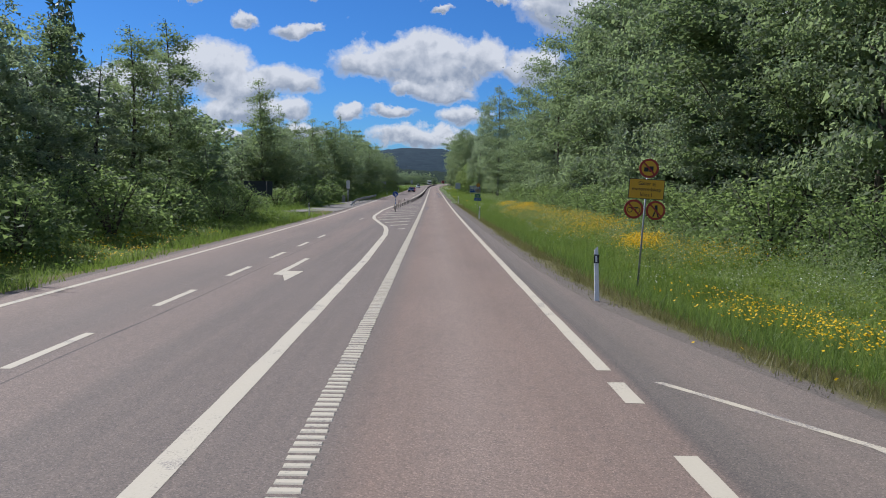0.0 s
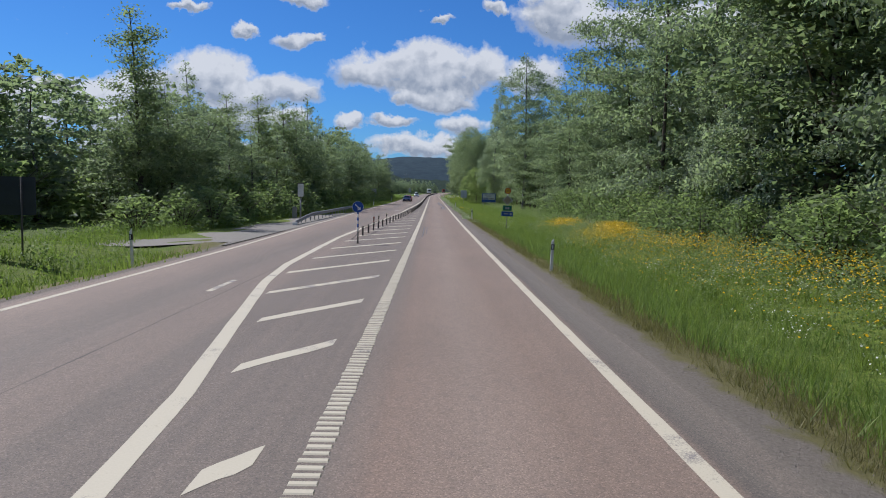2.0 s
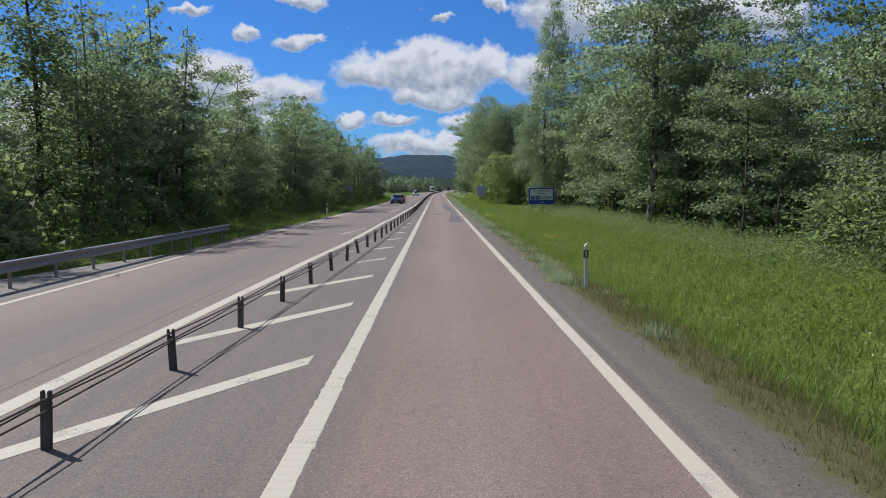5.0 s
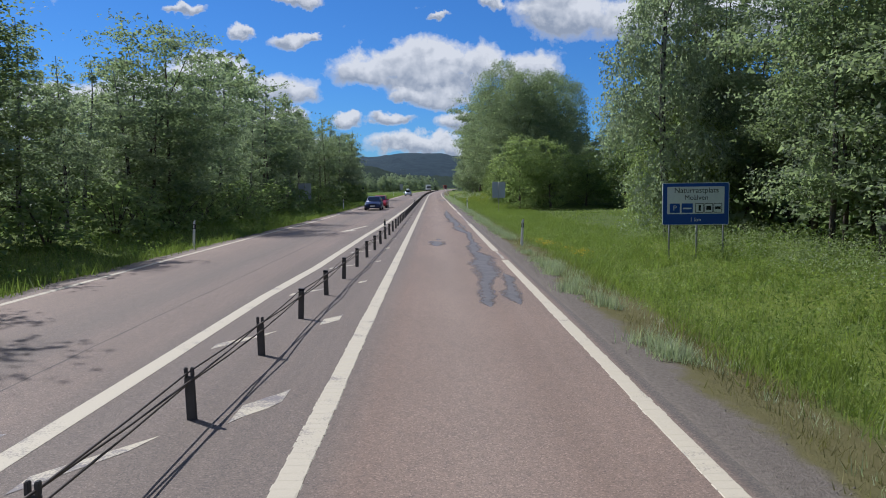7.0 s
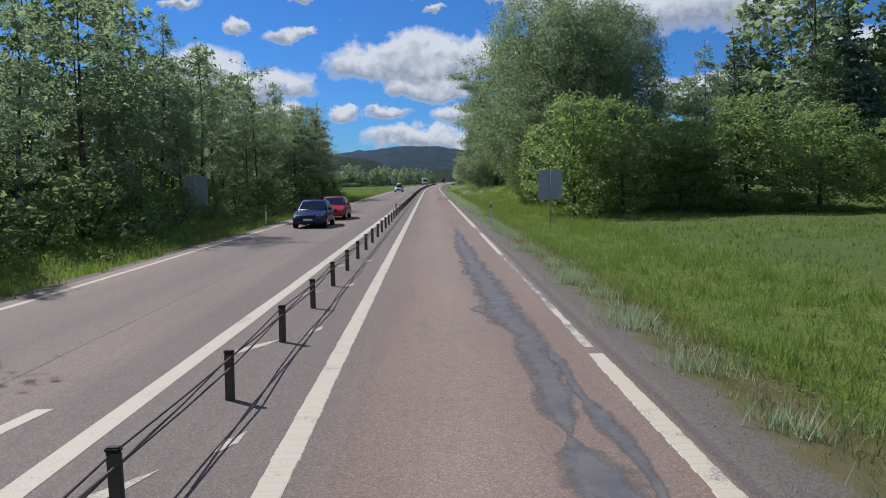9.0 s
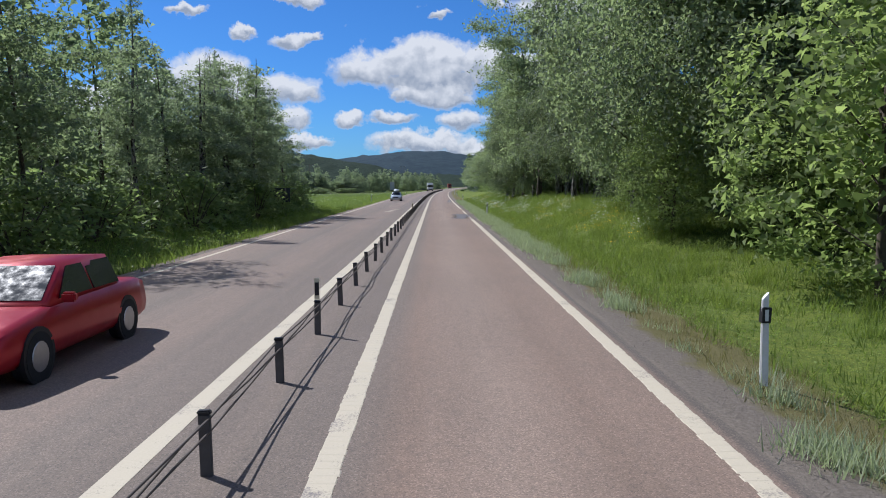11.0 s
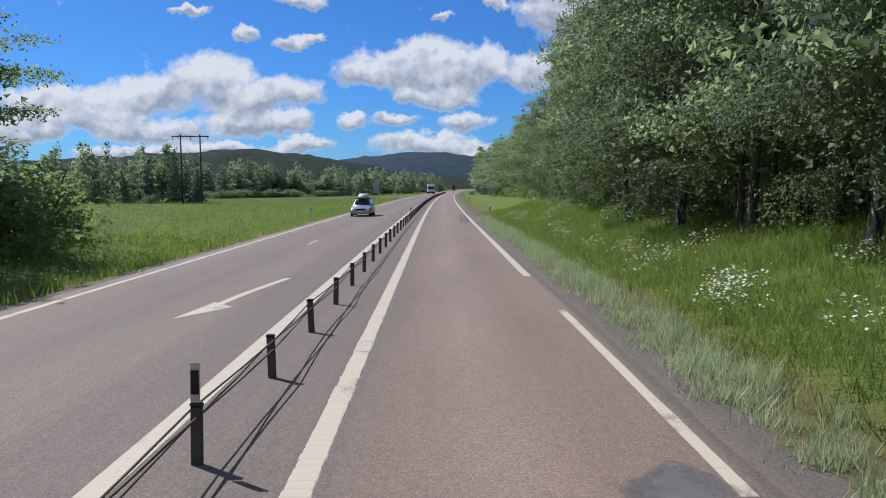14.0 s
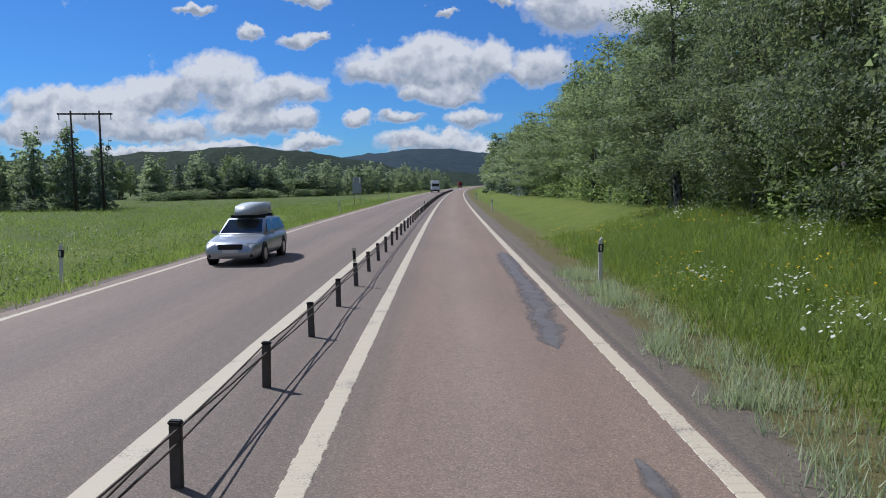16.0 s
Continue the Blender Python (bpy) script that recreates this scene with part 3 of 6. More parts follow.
for k in range(30):
    y = 62.85 + 5.335 * k + (0.3 if k == 0 else 0.45 if k == 1 or 4 <= k <= 7 else 0.2 if k < 4 else 0.0)
    if k < 15:
        reach = (0.42, 1.15)[k] if k < 2 else min(-1.66 - lerp(MEDIAN_LEFT, y - 2.5) - 0.55, 3.0)
        hatch(y, reach, PAINT if k % 4 != 3 else PAINT_WORN, 0.6)
        continue
    hatch(y, max(0.16, 0.9 - 0.12 * (k - 15)), PAINT_WORN, 0.58 if k < 21 else 0.36)
    far = lerp(MEDIAN_LEFT, y) + 0.42
    near = min(lerp(RAIL, y) - 0.15, far + 0.65)
    if near - far > 0.15 and k > 15:
        yy = y - 1.55 * (-1.66 - near)
        dx = near - far
        v = [at(near - a, yy - b, 0.004) for a, b in ((-0.1, 0), (dx, 1.6 * dx), (dx, 1.6 * dx + 0.4), (0.05, 0.45))]
        hung("hatch_bar", raw_mesh("hatch_bar", v, [(0, 1, 2, 3)], PAINT_WORN), ROAD)


def arrow(x, y, worn=None):
    """A lane arrow that points back along the road and leans to one side."""
    pts = [(0.0, 0.0), (0.80, 1.4), (0.48, 1.75), (0.62, 3.3), (1.06, 6.3), (0.86, 6.3), (0.42, 3.3), (0.30, 1.9), (0.22, 2.15)]
    me = bpy.data.meshes.new("lane_arrow")
    me.from_pydata([tuple(at(x + px, y + py, 0.004)) for px, py in pts], [], [(0, 1, 2), (0, 2, 7), (0, 7, 8), (2, 3, 6, 7), (3, 4, 5, 6)])
    me.materials.append(worn or PAINT)
    hung("lane_arrow", me, ROAD, "white painted lane arrow")


def turn_arrow():
    """A turn arrow: a shaft with a broad head that points to the side."""
    pts = [(-4.45, 42.0), (-4.28, 42.0), (-4.30, 37.95), (-3.80, 37.95), (-3.84, 36.9), (-3.9, 35.55), (-4.2, 36.85), (-4.52, 36.98)]
    me = bpy.data.meshes.new("turn_arrow")
    me.from_pydata([tuple(at(a, b, 0.004)) for a, b in pts], [], [(0, 1, 2, 7), (2, 3, 4), (2, 4, 6), (2, 6, 7), (4, 5, 6)])
    me.materials.append(PAINT)
    hung("turn_arrow", me, ROAD, "white painted turn arrow")


turn_arrow()
arrow(-5.08, 196.1)
arrow(-5.08, 304.6)
arrow(-5.3, 156.3, PAINT_FAINT)


def tar_trail(rows, seed):
    """A ragged smear of tar from rows of (y, left x, right x)."""
    ly, ry = [(y, l) for y, l, r in rows], [(y, r) for y, l, r in rows]
    out = []
    for y in np.arange(rows[0][0], rows[-1][0], 0.12):
        k = min(1.0, (y - rows[0][0]) * 1.5, (rows[-1][0] - y) * 1.5)
        wob = [0.10 * noise.noise(Vector((q + seed, y * 1.1, 0))) + 0.02 * noise.noise(Vector((q + seed, y * 4.0, 2))) for q in (1.5, 9.5)]
        l, r = lerp(ly, y) + wob[0] - 0.02, lerp(ry, y) + wob[1] + 0.02
        c = (l + r) / 2
        w = 1.35 * k
        out.append((y, c + (l - c) * w, c + (r - c) * w))
    band("tar_patch", out, PATCH, "dark smeared tar patch in the asphalt", 0.004 + 0.0003 * seed)


for k, rows in enumerate((
        [(170.3, 1.18, 1.4), (172.7, 1.24, 1.52), (174.5, 1.36, 1.65), (176.5, 1.4, 2.13), (179, 1.38, 2.02), (180.6, 1.58, 2.17), (182, 1.59, 2.1), (183.5, 1.55, 1.85), (184.9, 1.52, 2.05), (187.9, 1.83, 2.08),
         (190.2, 1.8, 1.98), (194.4, 1.91, 2.14), (196, 1.6, 2.0), (199.5, 1.36, 1.9), (201.4, 1.41, 1.66)],
        [(201.2, 1.41, 1.66), (203, 1.5, 1.86), (205.9, 1.56, 1.95), (207, 1.34, 1.86), (209, 1.3, 1.9), (216, 1.2, 1.7), (221.6, 1.13, 1.67), (228, 1.4, 1.6), (233, 1.5, 1.55)],
        [(170.6, 1.84, 2.07), (172, 1.76, 2.07), (173.3, 1.97, 2.18), (175.3, 2.03, 2.3), (176.4, 2.1, 2.2)],
        [(198.8, 1.95, 2.05), (201.2, 1.94, 2.09), (202.6, 1.88, 1.98), (205.0, 1.9, 2.02)],
        [(186.0, 0.1, 0.5), (188.6, 0.0, 0.56), (189.2, -0.14, 0.3)], [(189.4, 0.25, 0.58), (190.6, 0.2, 0.5)],
        [(287.5, 1.7, 2.05), (288.2, 1.45, 2.23), (289, 1.19, 2.34), (290.6, 1.36, 2.36), (292.8, 1.47, 2.5), (295.7, 1.41, 2.6), (297.2, 1.9, 2.4)],
        [(341.6, 1.65, 2.0), (342.3, 1.62, 2.03), (346.4, 1.9, 2.33), (354.9, 1.96, 2.4), (357.5, 2.1, 2.3)], [(336.0, 1.75, 2.0), (337.3, 1.78, 1.98)],
        [(207.8, 1.0, 1.35), (208.8, 0.95, 1.3)], [(213.4, 1.0, 1.25), (214.8, 1.05, 1.25)])):
    tar_trail(rows, k)
line("skid_mark", -0.62, 100.5, 114.0, 0.13, PATCH, "dark rubber skid mark", 1.0, 0.03)
line("skid_mark", -0.40, 104.0, 114.0, 0.07, PATCH, "dark rubber skid mark", 1.0, 0.03)


def layby():
    """The gravel lay-by on the far side."""
    pts = [(-9.9, 90.5), (-10.2, 93.0), (-11.4, 95.5), (-13.9, 99.5), (-13.4, 104), (-13.5, 110), (-13.6, 116), (-13.4, 124), (-13.0, 132), (-11.5, 140), (-9.7, 146)]
    v, f = [], []
    for k, (x, y) in enumerate(pts):
        v += [at(-9.8, y, -0.012), at((x - 9.8) / 2, y, 0.02), at(x, y, -0.02), at(x - 0.5, y, -0.15)]
    for k in range(len(pts) - 1):
        for j in range(3):
            i = 4 * k + j
            f.append((i, i + 4, i + 5, i + 1))
    tagged(new("gravel_layby", raw_mesh("gravel_layby", v, f, GRAVEL)), "pale grey gravel lay-by beside the highway", "lay-by", kind="structure")


layby()
cut = [at(x, y, max(turf(x, y), -0.06) + 0.03) for x, y in ((-10.0, 93.4), (-13.2, 89.0), (-15.5, 88.5), (-16.2, 92.0), (-13.6, 95.0), (-11.6, 96.2))]
hung("side_track", raw_mesh("side_track", cut, [(0, 1, 4, 5), (1, 2, 3, 4)], GRAVEL), GROUND_OB, "short gravel track from the lay-by")


# ---- median barrier ----
def barrier():
    top = thing("cable_barrier", Matrix.Translation((0, 0, 0)), "wire rope median barrier with dark steel posts", "barrier")
    bm = bmesh.new()
    # a flat steel post, slotted at the top for the ropes; the later ones carry a cap
    box(bm, 0.105, 0.05, 0.5, Matrix.Translation((0, 0, -0.02)), 0.008)
    for sx in (-1, 1):
        box(bm, 0.036, 0.046, 0.105, Matrix.Translation((sx * 0.034, 0, 0.475)), 0.008)
    bare = part("post", bm, POST_DARK, top)
    bm = bmesh.new()
    box(bm, 0.105, 0.05, 0.565, Matrix.Translation((0, 0, -0.02)), 0.008)
    capped = part("post", bm, POST_DARK, top)
    cap = bmesh.new()
    box(cap, 0.118, 0.068, 0.045, Matrix.Translation((0, 0, 0.54)), 0.012)
    part("cap", cap, BLACK, capped)
    used = set()
    rng = random.Random(3)
    spots = [100.7 + 3.155 * k for k in range(13)] + [141.71 + 3.047 * k for k in range(150)]
    for k, y in enumerate(spots):
        m = Matrix.Translation(at(lerp(RAIL, y), y, 0)) @ pose(0, 0, 0, rng.uniform(-2, 2), rng.uniform(-2.5, 2.5), rng.uniform(-4, 4))
        if 144 < y < 146:
            m = m @ pose(0, 0, 0, 0, -9, 0)
        post = bare if y < 168 else capped
        if post not in used:
            post.matrix_basis = m
            used.add(post)
        else:
            copy_thing(post, m)
        # every so often a post carries a taller reflector strip
        if any(abs(y - q) < 1.5 for q in (107.0, 110.2, 116.5, 190.5, 245.3, 297.1, 348.9, 400.7, 452.5)):
            rb = bmesh.new()
            box(rb, 0.085, 0.02, 0.36, m @ Matrix.Translation((0, -0.04, 0.6)), 0.004)
            r = part("marker", rb, MARKER_CREAM if y > 108 else SIGN_RED, top, "upright reflector strip on a barrier post")
            rb = bmesh.new()
            box(rb, 0.07, 0.006, 0.22, m @ Matrix.Translation((0, -0.054, 0.67)))
            part("reflector", rb, BLACK, r)
    for h, off in ((0.515, 0.045), (0.455, -0.04), (0.395, 0.04)):
        v, f = [], []
        ys = []
        for k, y in enumerate(spots):
            ys += [(y, off if k % 2 else -off * 0.8, 0.0)] + [(y + 1.51, 0.0, -0.012)]
        ys = [(97.0, 0.0, -h + 0.03), (98.8, 0.0, -h * 0.55)] + ys
        for y, o, dz in ys:
            c = at(lerp(RAIL, y) + o, y, h + dz)
            for a in range(5):
                t = 2 * math.pi * a / 5
                v.append(c + Vector((0.0115 * math.cos(t), 0, 0.0115 * math.sin(t))))
        for k in range(len(ys) - 1):
            for a in range(5):
                f.append((5 * k + a, 5 * k + (a + 1) % 5, 5 * k + 5 + (a + 1) % 5, 5 * k + 5 + a))
        hung("cable", raw_mesh("cable", v, f, CABLE, True), top, "thin wire rope")
    bm = bmesh.new()
    box(bm, 0.16, 0.3, 0.03, Matrix.Translation(at(-4.46, 97.0, 0)), 0.015)
    part("anchor_plate", bm, POST_DARK, top, "low dark anchor plate for the ropes")


barrier()


# ---- guard rail on the far side ----
def guard_rail():
    top = thing("guard_rail", Matrix(), "galvanised W-beam guard rail with a turned down end", "guard rail")
    prof = [(0.0, 0.155), (0.055, 0.12), (0.055, 0.07), (0.0, 0.03), (0.0, -0.03), (0.055, -0.07), (0.055, -0.12), (0.0, -0.155)]
    ys = [112.6, 113.6, 115, 117, 119, 121, 123, 126, 130, 134, 138, 142, 146, 150, 153.5]
    v, f = [], []
    for y in ys:
        h = float(np.interp(y, [112.6, 122.0, 154], [0.16, 0.58, 0.58]))
        x = float(np.interp(y, [112, 118, 154], [-10.55, -10.75, -10.45]))
        for o, dz in prof:
            v.append(at(x + o, y, h + dz))
    for k in range(len(ys) - 1):
        for j in range(7):
            f.append((8 * k + j, 8 * k + j + 1, 8 * k + j + 9, 8 * k + j + 8))
    me = raw_mesh("beam", v, f, STEEL, True)
    ob = hung("beam", me, top)
    sol = ob.modifiers.new("thickness", "SOLIDIFY")
    sol.thickness, sol.offset = 0.006, -1
    bm = bmesh.new()
    box(bm, 0.06, 0.1, 0.95, Matrix.Translation((-0.07, 0, -0.3)), 0.006)
    post = part("post", bm, STEEL, top)
    for k in range(17):
        y = 116.5 + 2.25 * k
        x = float(np.interp(y, [112, 118, 154], [-10.55, -10.75, -10.45]))
        m = Matrix.Translation(at(x, y, float(np.interp(y, [112.6, 122.0, 154], [-0.38, 0.0, 0.0]))))
        if k == 0:
            post.matrix_basis = m
        else:
            copy_thing(post, m)
    bm = bmesh.new()
    box(bm, 0.35, 0.5, 0.28, Matrix.Translation(at(-10.55, 112.5, -0.05)), 0.04)
    part("end_block", bm, WHITE, top, "pale end piece at the ground")


guard_rail()


# ---- roadside posts and signs ----
def delineator():
    """A white plastic edge post with a black slanting band."""
    ob = thing("delineator_post", Matrix(), "white plastic roadside delineator post with a black reflector band", "road post", "roadside delineator posts")
    bm = bmesh.new()
    n = 10
    rings = []
    for h, s in ((-0.6, 1.0), (0.0, 1.0), (0.55, 0.92), (1.0, 0.85), (1.08, 0.8)):
        ring = []
        for k in range(n):
            a = 2 * math.pi * k / n
            z = h + (0.05 * math.cos(a) if h > 1.05 else 0)
            ring.append(bm.verts.new((0.06 * s * math.cos(a), 0.05 * s * max(-0.45, math.sin(a)), z)))
        rings.append(ring)
    for a, b in zip(rings, rings[1:]):
        for k in range(n):
            bm.faces.new((a[k], a[(k + 1) % n], b[(k + 1) % n], b[k]))
    bm.faces.new(rings[-1])
    part("post", bm, WHITE, ob)
    bm = bmesh.new()
    box(bm, 0.125, 0.09, 0.21, Matrix.Translation((0, 0.008, 0.72)) @ pose(0, 0, 0, 0, 4, 0), 0.006)
    b = part("band", bm, BLACK, ob, "black reflector band")
    bm = bmesh.new()
    box(bm, 0.045, 0.008, 0.15, Matrix.Translation((0, -0.04, 0.75)))
    part("reflector", bm, SIGN_WHITE, b)
    return ob


DELINEATORS = [(4.08, 33.4), (4.35, 82.6), (4.3, 135.8), (4.12, 188.2), (4.2, 242.5), (4.3, 296.3), (4.25, 350.0), (4.5, 402), (4.5, 454), (-11.2, 83.4), (-10.6, 188.2), (-10.4, 242), (-10.4, 350.8), (-10.0, 400), (-10.0, 452), (-11.0, 32.0)]
proto = delineator()
for k, (x, y) in enumerate(DELINEATORS):
    m = Matrix.Translation(at(x, y, max(turf(x, y), -0.1) + (0.2 if y < 40 else 0.04))) @ pose(0, 0, 0, (k * 37 % 5) - 2, (k * 53 % 7) - 3, (k * 29 % 20) - 10)
    if k == 0:
        proto.matrix_basis = m
    else:
        copy_thing(proto, m)


def sign_pole(ob, h, r=0.03, x=0.0, y=0.03, down=0.6):
    bm = bmesh.new()
    rod(bm, (x, y, -down), (x, y, h), r, None, 10)
    return part("pole", bm, STEEL, ob, "galvanised steel pole", True)


def round_sign(ob, name, cx, cz, r, face, rim, rim_w=0.06):
    bm = bmesh.new()
    plate(bm, disc_outline(r, cx, cz), 0.02)
    p = part(name, bm, rim, ob)
    bm = bmesh.new()
    plate(bm, disc_outline(r - rim_w, cx, cz), 0.004, Matrix.Translation((0, -0.004, 0)))
    part("face", bm, face, p)
    return p


def flat_bit(name, outline, mat, parent, lift=0.008):
    bm = bmesh.new()
    plate(bm, outline, 0.003, Matrix.Translation((0, -lift, 0)))
    return part(name, bm, mat, parent)


def bar(cx, cz, w, h, turn=0.0):
    c, s = math.cos(radians(turn)), math.sin(radians(turn))
    return [(cx + a * c - b * s, cz + a * s + b * c) for a, b in ((-w / 2, -h / 2), (w / 2, -h / 2), (w / 2, h / 2), (-w / 2, h / 2))]


def restriction_sign():
    x, y = 6.52, 38.5
    ob = thing("road_sign", Matrix.Translation(at(x, y, -0.45)) @ pose(0, 0, 0, 0, 2.5, -4), "leaning pole with yellow and red prohibition signs", "road sign")
    sign_pole(ob, 4.1)
    c = 3.16
    bm = bmesh.new()
    plate(bm, rounded(1.09, 0.62, 0.035, 0.0, c), 0.02)
    p = part("text_panel", bm, BLACK, ob, "yellow text panel with a dark rim")
    flat_bit("face", rounded(1.05, 0.58, 0.03, 0.0, c), SIGN_YELLOW, p, 0.004)
    for k, text in enumerate(("Gäller ej", "motorredskap", "klass I")):
        lettering("lettering", text, 0.155, Matrix.Translation((0.0, -0.009, c + 0.165 - 0.17 * k)), BLACK, p)
    z = 3.80
    a = round_sign(ob, "upper_disc", 0.02, z, 0.30, SIGN_YELLOW, SIGN_RED, 0.07)
    flat_bit("symbol", bar(-0.06, z - 0.04, 0.14, 0.13), BLACK, a)
    flat_bit("symbol", bar(0.09, z - 0.02, 0.13, 0.17), BLACK, a)
    flat_bit("slash", bar(0.02, z, 0.50, 0.05, -45), SIGN_RED, a, 0.012)
    z = 2.52
    b = round_sign(ob, "lower_disc", -0.335, z, 0.30, SIGN_YELLOW, SIGN_RED, 0.07)
    for dx in (-0.12, 0.12):
        ring = bmesh.new()
        plate(ring, disc_outline(0.085, -0.335 + dx, z - 0.03, 16), 0.003, Matrix.Translation((0, -0.008, 0)))
        w = part("symbol", ring, BLACK, b)
        flat_bit("symbol_gap", disc_outline(0.062, -0.335 + dx, z - 0.03, 16), SIGN_YELLOW, w, 0.012)
    flat_bit("symbol", bar(-0.335, z + 0.04, 0.25, 0.025, 12), BLACK, b)
    flat_bit("slash", bar(-0.335, z, 0.50, 0.05, -45), SIGN_RED, b, 0.016)
    d = round_sign(ob, "lower_disc", 0.335, z, 0.30, SIGN_YELLOW, SIGN_RED, 0.07)
    flat_bit("symbol", bar(0.345, z + 0.06, 0.085, 0.2, 5), BLACK, d)
    flat_bit("symbol", bar(0.295, z - 0.11, 0.042, 0.2, -20), BLACK, d)
    flat_bit("symbol", bar(0.395, z - 0.11, 0.042, 0.2, 20), BLACK, d)
    flat_bit("slash", bar(0.335, z, 0.50, 0.05, -45), SIGN_RED, d, 0.012)


def keep_right_sign():
    ob = thing("arrow_sign", Matrix.Translation(at(-3.83, 93.6, 0)) @ pose(0, 0, 0, -1.0, -0.5, 3), "round blue arrow sign on a blue and white striped post", "road sign")
    bm = bmesh.new()
    rod(bm, (0, 0.035, 0), (0, 0.035, 0.62), 0.036, None, 12)
    pole = part("pole", bm, POST_DARK, ob, "dark lower post", True)
    cuts = [0.62, 0.82, 1.0, 1.17, 1.33, 1.5, 1.66, 1.9]
    for k in range(len(cuts) - 1):
        bm = bmesh.new()
        rod(bm, (0, 0.035, cuts[k]), (0, 0.035, cuts[k + 1]), 0.042, None, 12)
        part("stripe", bm, SIGN_BLUE if k % 2 else SIGN_WHITE, ob, "", True)
    d = round_sign(ob, "disc", 0.0, 1.87, 0.29, SIGN_BLUE, SIGN_WHITE, 0.012)
    c = 1.87
    flat_bit("arrow", [(-0.16, c + 0.12), (-0.13, c + 0.15), (0.075, c - 0.045), (0.13, c + 0.01), (0.14, c - 0.15), (-0.02, c - 0.15), (0.04, c - 0.085)], SIGN_WHITE, d)
    bm = bmesh.new()
    box(bm, 0.16, 0.16, 0.03, Matrix.Translation((0, 0.035, 0)), 0.008)
    part("base_plate", bm, POST_DARK, ob)


def route_sign():
    x, y = 6.4, 119.5
    ob = thing("road_sign", Matrix.Translation(at(x, y, turf(x, y))) @ pose(0, 0, 0, 0, 1, -3), "steel pole with a speed disc, diamond and route panels", "road sign")
    up = -turf(x, y) - 0.25
    sign_pole(ob, up + 3.5)
    a = round_sign(ob, "speed_disc", 0.0, up + 3.25, 0.27, SIGN_YELLOW, SIGN_RED)
    lettering("lettering", "80", 0.26, Matrix.Translation((0.0, -0.009, up + 3.25)), BLACK, a)
    c = up + 2.45
    bm = bmesh.new()
    plate(bm, [(0.44, c), (0, c + 0.44), (-0.44, c), (0, c - 0.44)], 0.02)
    d = part("diamond", bm, SIGN_BACK, ob, "dull grey diamond")
    flat_bit("face", [(0.36, c), (0, c + 0.36), (-0.36, c), (0, c - 0.36)], plain("faded diamond", (0.26, 0.22, 0.15), 0.5), d, 0.004)
    bm = bmesh.new()
    plate(bm, rounded(0.78, 0.46, 0.03, 0, up + 1.76), 0.02)
    g = part("green_panel", bm, SIGN_GREEN, ob, "dark green route panel")
    flat_bit("writing", bar(-0.1, up + 1.76, 0.12, 0.2), SIGN_BACK, g)
    flat_bit("writing", bar(0.1, up + 1.76, 0.16, 0.2), SIGN_BACK, g)
    bm = bmesh.new()
    plate(bm, rounded(1.0, 0.42, 0.03, 0.02, up + 1.27), 0.02)
    g = part("blue_panel", bm, SIGN_BLUE, ob, "blue route panel")
    flat_bit("writing", bar(-0.08, up + 1.27, 0.4, 0.1), SIGN_BACK, g)
    flat_bit("writing", bar(0.32, up + 1.27, 0.16, 0.18), SIGN_BACK, g)


def rest_area_sign():
    x, y = 9.6, 181.6
    g = turf(x, y)
    ob = thing("rest_area_sign", Matrix.Translation(at(x, y, 0)) @ pose(0, 0, 0, 0, -0.6, -4), "large blue rest area sign with white panel on three steel legs", "road sign")
    for dx in (-0.92, 0.06, 1.0):
        bm = bmesh.new()
        rod(bm, (dx, 0.05, -1.1), (dx, 0.05, 2.5), 0.035, None, 10)
        part("leg", bm, STEEL, ob, "", True)
    bm = bmesh.new()
    plate(bm, rounded(2.36, 1.52, 0.05, 0, 1.85), 0.03)
    p = part("panel", bm, SIGN_WHITE, ob, "blue panel with a thin white rim")
    f = flat_bit("blue_face", rounded(2.32, 1.48, 0.045, 0, 1.85), SIGN_BLUE, p, 0.004)
    w = flat_bit("white_field", rounded(2.02, 0.98, 0.03, 0, 1.98), SIGN_WHITE, p, 0.008)
    lettering("lettering", "Naturrastplats", 0.27, Matrix.Translation((0.02, -0.013, 2.33)), BLACK, w)
    lettering("lettering", "Moälven", 0.25, Matrix.Translation((0.02, -0.013, 2.07)), BLACK, w)
    for k, (cx, ww) in enumerate(((-0.74, 0.36), (-0.3, 0.4), (0.14, 0.3), (0.46, 0.3), (0.78, 0.3))):
        q = flat_bit("pictogram", rounded(ww, 0.34, 0.02, cx, 1.70), SIGN_BLUE if k < 2 else BLACK, w, 0.012)
        if k == 0:
            lettering("lettering", "P", 0.26, Matrix.Translation((cx, -0.018, 1.70)), SIGN_WHITE, q)
        elif k == 1:
            flat_bit("symbol", bar(cx, 1.69, 0.3, 0.05), SIGN_WHITE, q, 0.016)
        else:
            flat_bit("symbol_field", rounded(ww - 0.04, 0.30, 0.02, cx, 1.70), SIGN_WHITE, q, 0.016)
            flat_bit("symbol", bar(cx, 1.70, (0.08, 0.17, 0.2)[k - 2], (0.2, 0.15, 0.1)[k - 2]), BLACK, q, 0.02)
    lettering("lettering", "1 km", 0.2, Matrix.Translation((0.0, -0.009, 1.28)), SIGN_WHITE, f)


